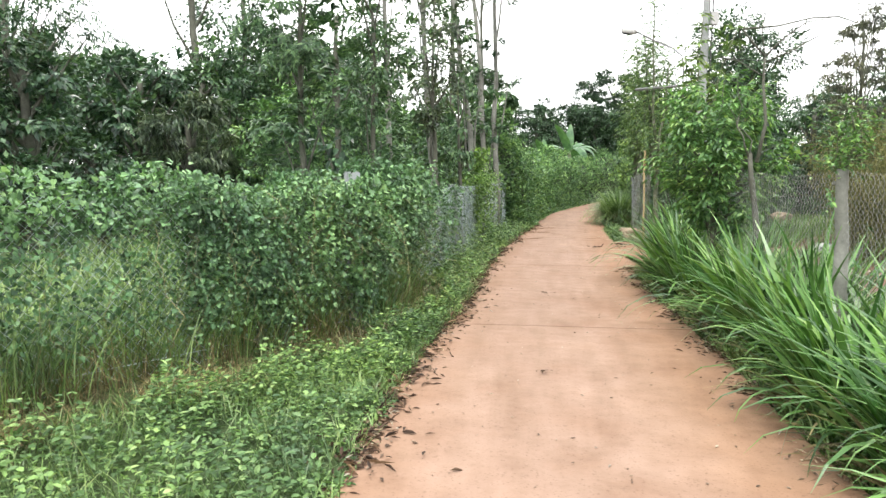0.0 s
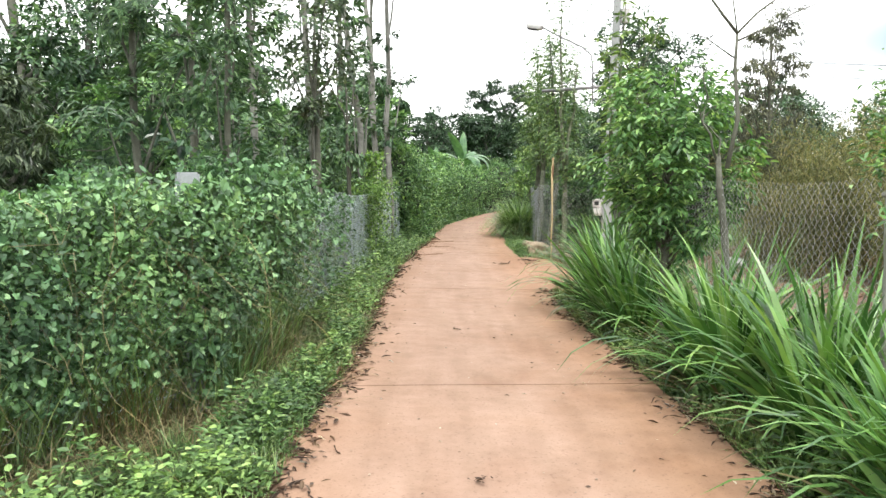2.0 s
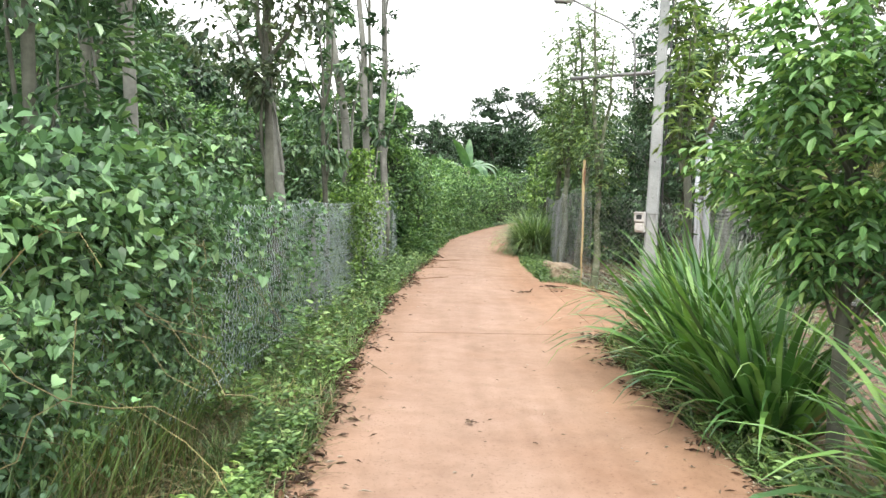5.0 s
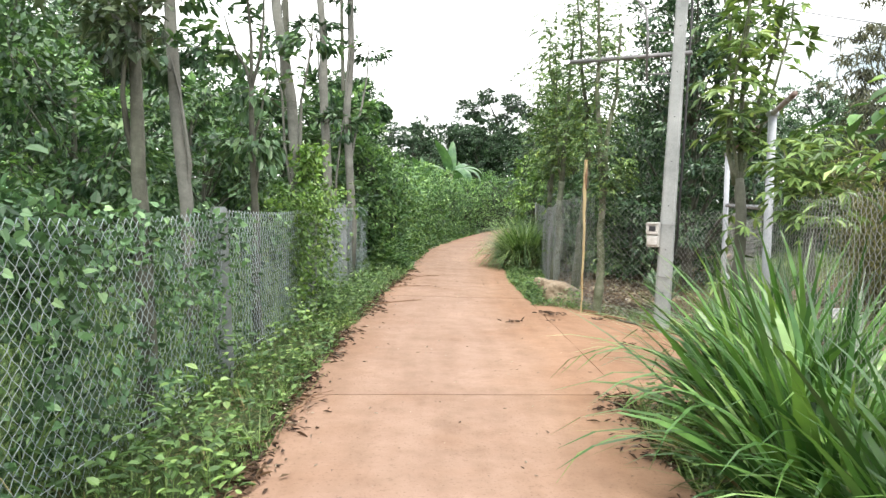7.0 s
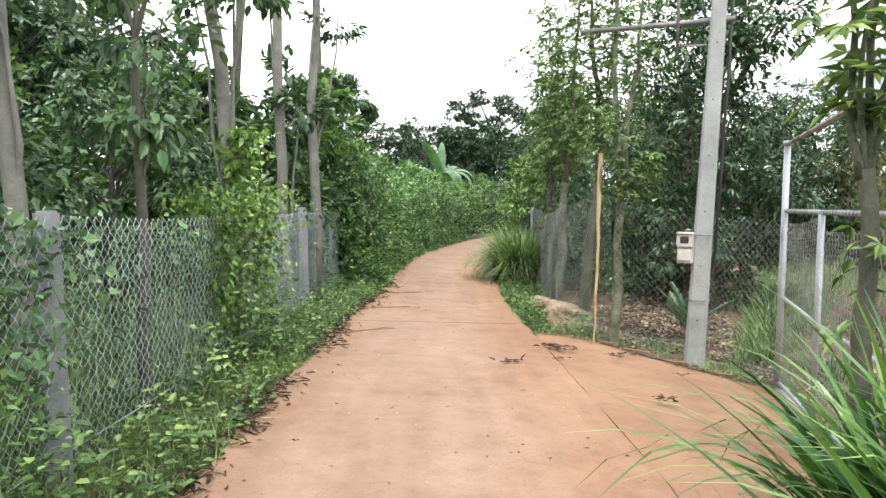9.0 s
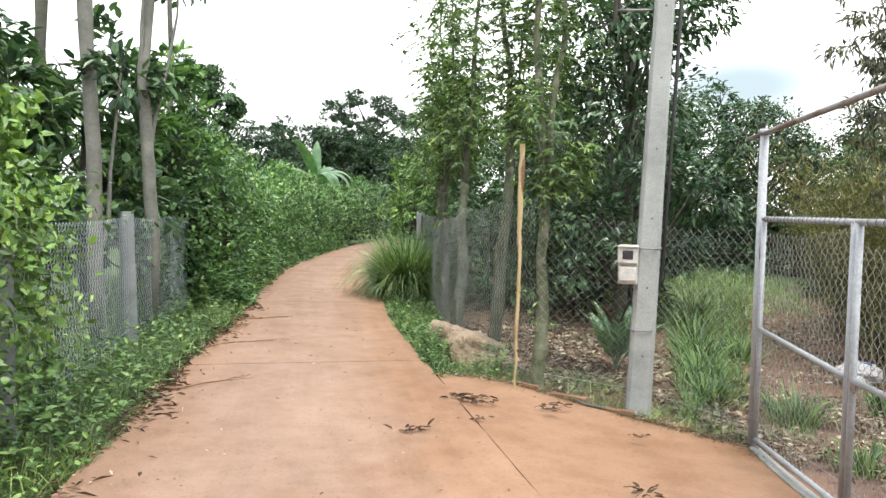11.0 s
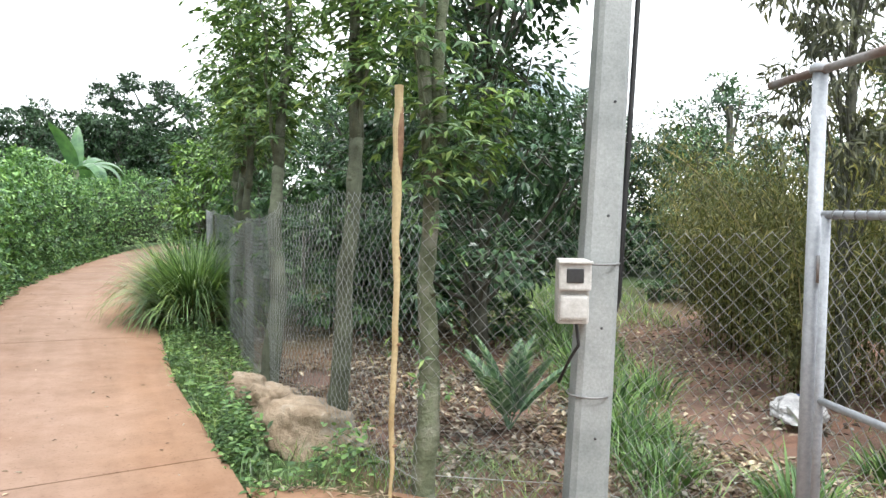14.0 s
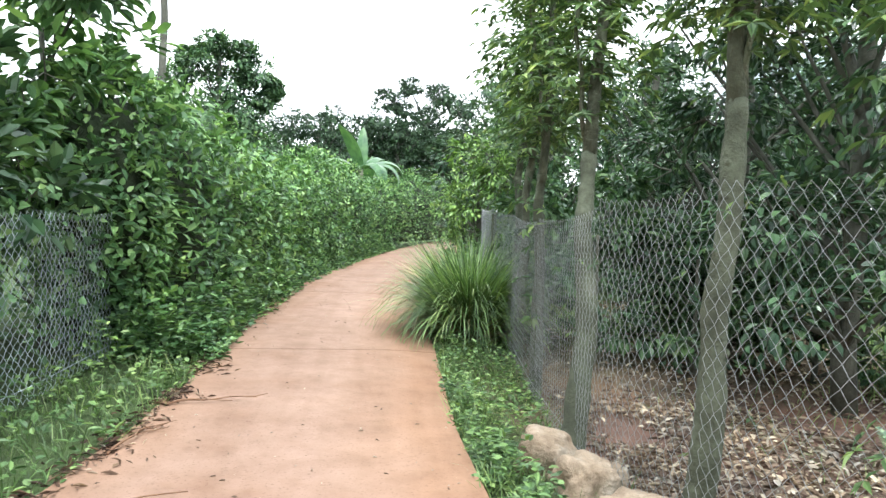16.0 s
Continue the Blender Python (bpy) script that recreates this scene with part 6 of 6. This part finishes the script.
edge_litter(3200, left_edge, 1, 2, 26, 961)
edge_litter(1600, right_edge, -1, 2.5, 12, 962)
edge_litter(5200, left_edge, 1, 3, 22, 965, M_DEAD, 0.2, 0.13)
edge_litter(2600, right_edge, -1, 4, 12, 966, M_DEAD, 0.2, 0.12)
edge_litter(1500, lambda y: np.interp(y, [14.88, 15.45, 15.95, 16.45, 17.0], [5.9, 5.55, 5.08, 4.76, 4.15]), 1, 14.4, 17.0, 964)
def litter_heap(x, y, reach, n, seed):
    """A drift of dead leaves and straw swept to the lane edge."""
    r = np.random.default_rng(seed)
    p = r.normal(0, 1, (n, 2)) * [0.09, reach]
    at = np.stack([p[:, 0], p[:, 1], 0.004 + r.uniform(0, 0.03, n) * np.exp(-(p[:, 0] / 0.09) ** 2)], 1)
    d = sphere_dirs(n, r)
    d[:, 2] *= 0.3
    heap = Heap()
    leaves(heap, OVATE, at, d, np.tile([0, 0, 1.0], (n, 1)) + sphere_dirs(n, r) * 0.6, r.uniform(0.03, 0.1, n), r.uniform(0.012, 0.035, n))
    slope = float(left_edge(y + 0.5) - left_edge(y - 0.5))
    thing("dead_leaf_drift", "drift of curled dark dead leaves at the lane edge", "leaves", (x, y, float(gz(x, y))), -math.degrees(math.atan(slope)), "leaf drifts at the lane edge", "stuff", mesh=heap.mesh("dead_leaf_drift", M_DEAD))


for k, (y, reach, n) in enumerate([(3.6, 0.3, 60), (5.0, 0.35, 110), (6.2, 0.4, 160), (7.0, 0.3, 120), (8.1, 0.4, 150), (9.4, 0.35, 110), (10.6, 0.4, 120), (12.2, 0.4, 100), (14.0, 0.4, 90), (17.4, 0.35, 70), (19.6, 0.4, 70)]):
    litter_heap(float(left_edge(y)) - 0.02, y, reach, n, 1100 + k)
edge_litter(2600, lambda y: np.interp(y, [14.6, 14.88, 15.45, 15.95, 16.45, 17.0], [5.78, 5.9, 5.55, 5.08, 4.76, 4.15]) - 0.05, -1, 14.5, 16.6, 968, M_STRAW, -0.2, 0.035)
def gate_sill():
    """A low concrete strip under the gate, following the fall of the ground."""
    u = (GA - GB) / np.hypot(*(GA - GB))
    side = np.array([-u[1], u[0]]) * 0.045
    rows = []
    for f in np.linspace(0.02, 0.98, 12):
        p = GB + (GA - GB) * f
        z = float(gz(p[0], p[1]))
        wob = 0.006 * noise.noise((f * 9, 3.0, 1.0))
        rows.append([(p[0] - side[0], p[1] - side[1], z - 0.1), (p[0] - side[0], p[1] - side[1], z + 0.012 + wob), (p[0] - side[0] * 0.6, p[1] - side[1] * 0.6, z + 0.022 + wob), (p[0] + side[0] * 0.6, p[1] + side[1] * 0.6, z + 0.022 + wob), (p[0] + side[0], p[1] + side[1], z + 0.012 + wob), (p[0] + side[0], p[1] + side[1], z - 0.1)])
    quads = [(6 * a + b, 6 * a + 6 + b, 6 * a + 7 + b, 6 * a + 1 + b) for a in range(11) for b in range(5)]
    ends = [(0, 1, 2, 3), (0, 3, 4, 5), (69, 68, 67, 66), (71, 70, 69, 66)]
    thing("gate_sill", "pale worn concrete sill under the gate leaves", "sill", mesh=Heap().add(np.array(rows), quads + ends).mesh("gate_sill", M_CONCRETE))


gate_sill()
apron_twig = thing("fallen_branch", "thin dead branch lying along the apron edge", "branch", mesh=tube_mesh("fallen_branch", wavy((5.02, 16.05, float(gz(5.02, 16.05)) + 0.015), (5.84, 15.02, float(gz(5.84, 15.02)) + 0.017), 12, 0.02, np.random.default_rng(8)), np.linspace(0.016, 0.008, 12), M_BARK, 6))


def edging_board(x, y, size, turn):
    bm = bmesh.new()
    bmesh.ops.create_cube(bm, size=1)
    bmesh.ops.subdivide_edges(bm, edges=bm.edges[:], cuts=3, use_grid_fill=True)
    for v in bm.verts:
        k = noise.noise(Vector((v.co.x * 3 + x * 5, v.co.y * 3 + y * 7, v.co.z * 3)))
        v.co = Vector((v.co.x * size[0] * (1 + 0.08 * k), v.co.y * size[1] * (1 + 0.2 * k), v.co.z * size[2] * (1 + 0.2 * k)))
    me = bpy.data.meshes.new("edging_board")
    bm.to_mesh(me)
    bm.free()
    me.materials.append(M_STRIP)
    thing("edging_board", "broken brown board edging the red apron", "board", (x, y, float(gz(x, y)) + 0.012), turn, "broken boards along the apron", mesh=me)


for x, y, size, turn in ((5.02, 16.08, (0.34, 0.06, 0.045), -52), (5.3, 15.74, (0.26, 0.055, 0.04), -46), (4.8, 16.42, (0.22, 0.05, 0.04), -58), (5.62, 15.38, (0.2, 0.05, 0.03), -58)):
    edging_board(x, y, size, turn)


def edge_twig(x, y, length, turn, seed):
    r = np.random.default_rng(seed)
    ob = thing("fallen_twig", "thin dry brown twig lying at the lane edge", "twig", (x, y, float(gz(x, y)) + 0.012), turn, "twigs at the lane edge")
    line = wavy((0, 0, 0), (length, 0, 0.01), 9, 0.014, r)
    line[:, 2] = np.clip(line[:, 2], 0, 0.03)
    part("stem", tube_mesh("stem", line, np.linspace(0.009, 0.003, 9), M_STRIP, 5), ob)
    for k in (3, 5):
        tip = line[k] + [length * 0.25, (-1) ** k * length * 0.2, 0.015]
        part("side_shoot", tube_mesh("side_shoot", wavy(line[k], tip, 4, 0.006, r), [0.004, 0.003, 0.003, 0.002], M_STRIP, 4), ob)


for k, (y, off, length, turn) in enumerate([(16.6, 0.1, 0.7, 25), (17.3, 0.05, 0.5, 100), (18.3, 0.0, 0.8, 15), (19.2, 0.08, 0.6, 60), (20.2, 0.05, 0.7, 10), (13.2, 0.06, 0.5, 80), (11.4, 0.04, 0.6, 70), (9.0, 0.0, 0.5, 75), (6.9, 0.0, 0.6, 60)]):
    edge_twig(float(left_edge(y)) + off, y, length, turn, 1000 + k)


def grit(n, seed):
    r = np.random.default_rng(seed)
    y = r.uniform(1, 30, n)
    x = left_edge(y) + (right_edge(y) - left_edge(y)) * r.uniform(0.03, 0.97, n)
    d = sphere_dirs(n, r)
    d[:, 2] *= 0.1
    heap = Heap()
    leaves(heap, OVATE, np.stack([x, y, gz(x, y) + 0.006], 1), d, np.tile([0, 0, 1.0], (n, 1)) + d * 0.4, r.uniform(0.008, 0.04, n), r.uniform(0.006, 0.018, n))
    thing("lane_grit", "small dark bits of leaf and grit on the lane", "litter", kind="stuff", mesh=heap.mesh("lane_grit", M_LITTER))


grit(700, 963)


def fallen_leaf(x, y, size, seed):
    r = np.random.default_rng(seed)
    heap = Heap()
    n = 13
    d = sphere_dirs(n, r)
    d[:, 2] = r.uniform(-0.02, 0.16, n)
    spot = r.normal(0, size * 0.42, (n, 3)) * [1.5, 0.7, 0] + [0, 0, 0.010]
    spot[:, 2] += r.uniform(0, 0.015, n)
    leaves(heap, OVATE, spot, d, np.tile([0, 0, 1.0], (n, 1)) + sphere_dirs(n, r) * 0.7, size * r.uniform(0.4, 0.9, n), size * r.uniform(0.16, 0.38, n))
    for _ in range(3):
        a = r.normal(0, size * 0.5, 3) * [1, 1, 0] + [0, 0, 0.012]
        tube(heap, wavy(a, a + sphere_dirs(1, r)[0] * [size, size, 0], 4, size * 0.06, r), size * 0.025, 4)
    thing("dead_leaves", "curled dark brown dead leaves lying on the concrete", "leaves", (x, y, float(gz(x, y)) + 0.004), group="dead leaves on the lane", mesh=heap.mesh("dead_leaves", M_DEAD))


for k, (x, y, s) in enumerate([(4.02, 16.0, 0.14), (4.1, 15.85, 0.1), (3.32, 15.25, 0.1), (4.7, 15.7, 0.1), (4.55, 15.55, 0.08), (4.9, 14.9, 0.06), (3.0, 11.55, 0.08), (4.2, 13.9, 0.09), (3.9, 15.4, 0.07), (1.3, 9.0, 0.05), (0.75, 5.3, 0.05), (2.2, 18.9, 0.05)]):
    fallen_leaf(x, y, s, 970 + k)


def cycad(x, y, seed):
    r = np.random.default_rng(seed)
    ob = thing("young_palm", "young palm with stiff blue-green feathered fronds", "palm", (x, y, float(gz(x, y))))
    for k in range(9):
        a = k * 0.7 + r.uniform(-0.2, 0.2)
        f = np.linspace(0, 1, 30)
        ang = 0.1 + 0.2 * (k % 3) + f * 0.55
        step = 0.8 / 30
        rr, zz = np.cumsum(np.sin(ang)) * step, np.cumsum(np.cos(ang)) * step
        mid = np.stack([rr * math.cos(a), rr * math.sin(a), zz], 1)
        heap = tube(Heap(), mid, np.linspace(0.009, 0.003, 30), 4)
        side = np.array([-math.sin(a), math.cos(a), 0.25])
        tan = unit(np.gradient(mid, axis=0))
        for sgn in (-1, 1):
            leaves(heap, LANCE, mid[5:], unit(side * [sgn, sgn, 1] * 0.8 + tan[5:]), np.tile([0, 0, 1.0], (25, 1)), 0.17 * np.sin(np.pi * (0.15 + 0.8 * f[5:])), 0.026)
        part("frond", heap.mesh("frond", M_PALM), ob)


M_PALM = leaf_material("palm_frond", (0.120, 0.215, 0.150), (0.240, 0.370, 0.260), (0.340, 0.460, 0.330), 0.32)
cycad(6.45, 17.45, 980)


def sack(x, y):
    ob = thing("sack", "crumpled white plastic sack with blue print on the soil", "sack", (x, y, float(gz(x, y))), 30)
    bm = bmesh.new()
    bmesh.ops.create_icosphere(bm, subdivisions=4, radius=1.0)
    for v in bm.verts:
        c = v.co.copy()
        k = 1 + 0.2 * noise.noise(c * 2.5) + 0.1 * noise.noise(c * 7)
        v.co = Vector((c.x * 0.34 * k, c.y * 0.22 * k, max(0.0, (c.z + 0.3) * 0.13 * k)))
    me = bpy.data.meshes.new("bag")
    bm.to_mesh(me)
    bm.free()
    me.materials.append(M_BAG_W)
    part("bag", me, ob)
    part("print", box_mesh("print", (0.18, 0.1, 0.02), M_BAG_B, 0.008), ob, "blue printed panel", pose(0.02, -0.05, 0.155, 8, 4, 20))


sack(8.85, 16.35)
sack(9.1, 15.1)
log = thing("fallen_log", "short grey dead log lying on the garden soil", "log", (7.29, 17.72, float(gz(7.29, 17.72)) + 0.0), -107)
part("bark", tube_mesh("bark", wavy((0, 0, 0), (0.62, 0, 0.03), 9, 0.01, np.random.default_rng(12)), np.linspace(0.036, 0.027, 9), M_BARK_PALE, 10), log)
part("cut_end", tube_mesh("cut_end", [(-0.006, 0, 0), (0.002, 0, 0)], 0.033, M_STICK, 10), log, "pale sawn end")
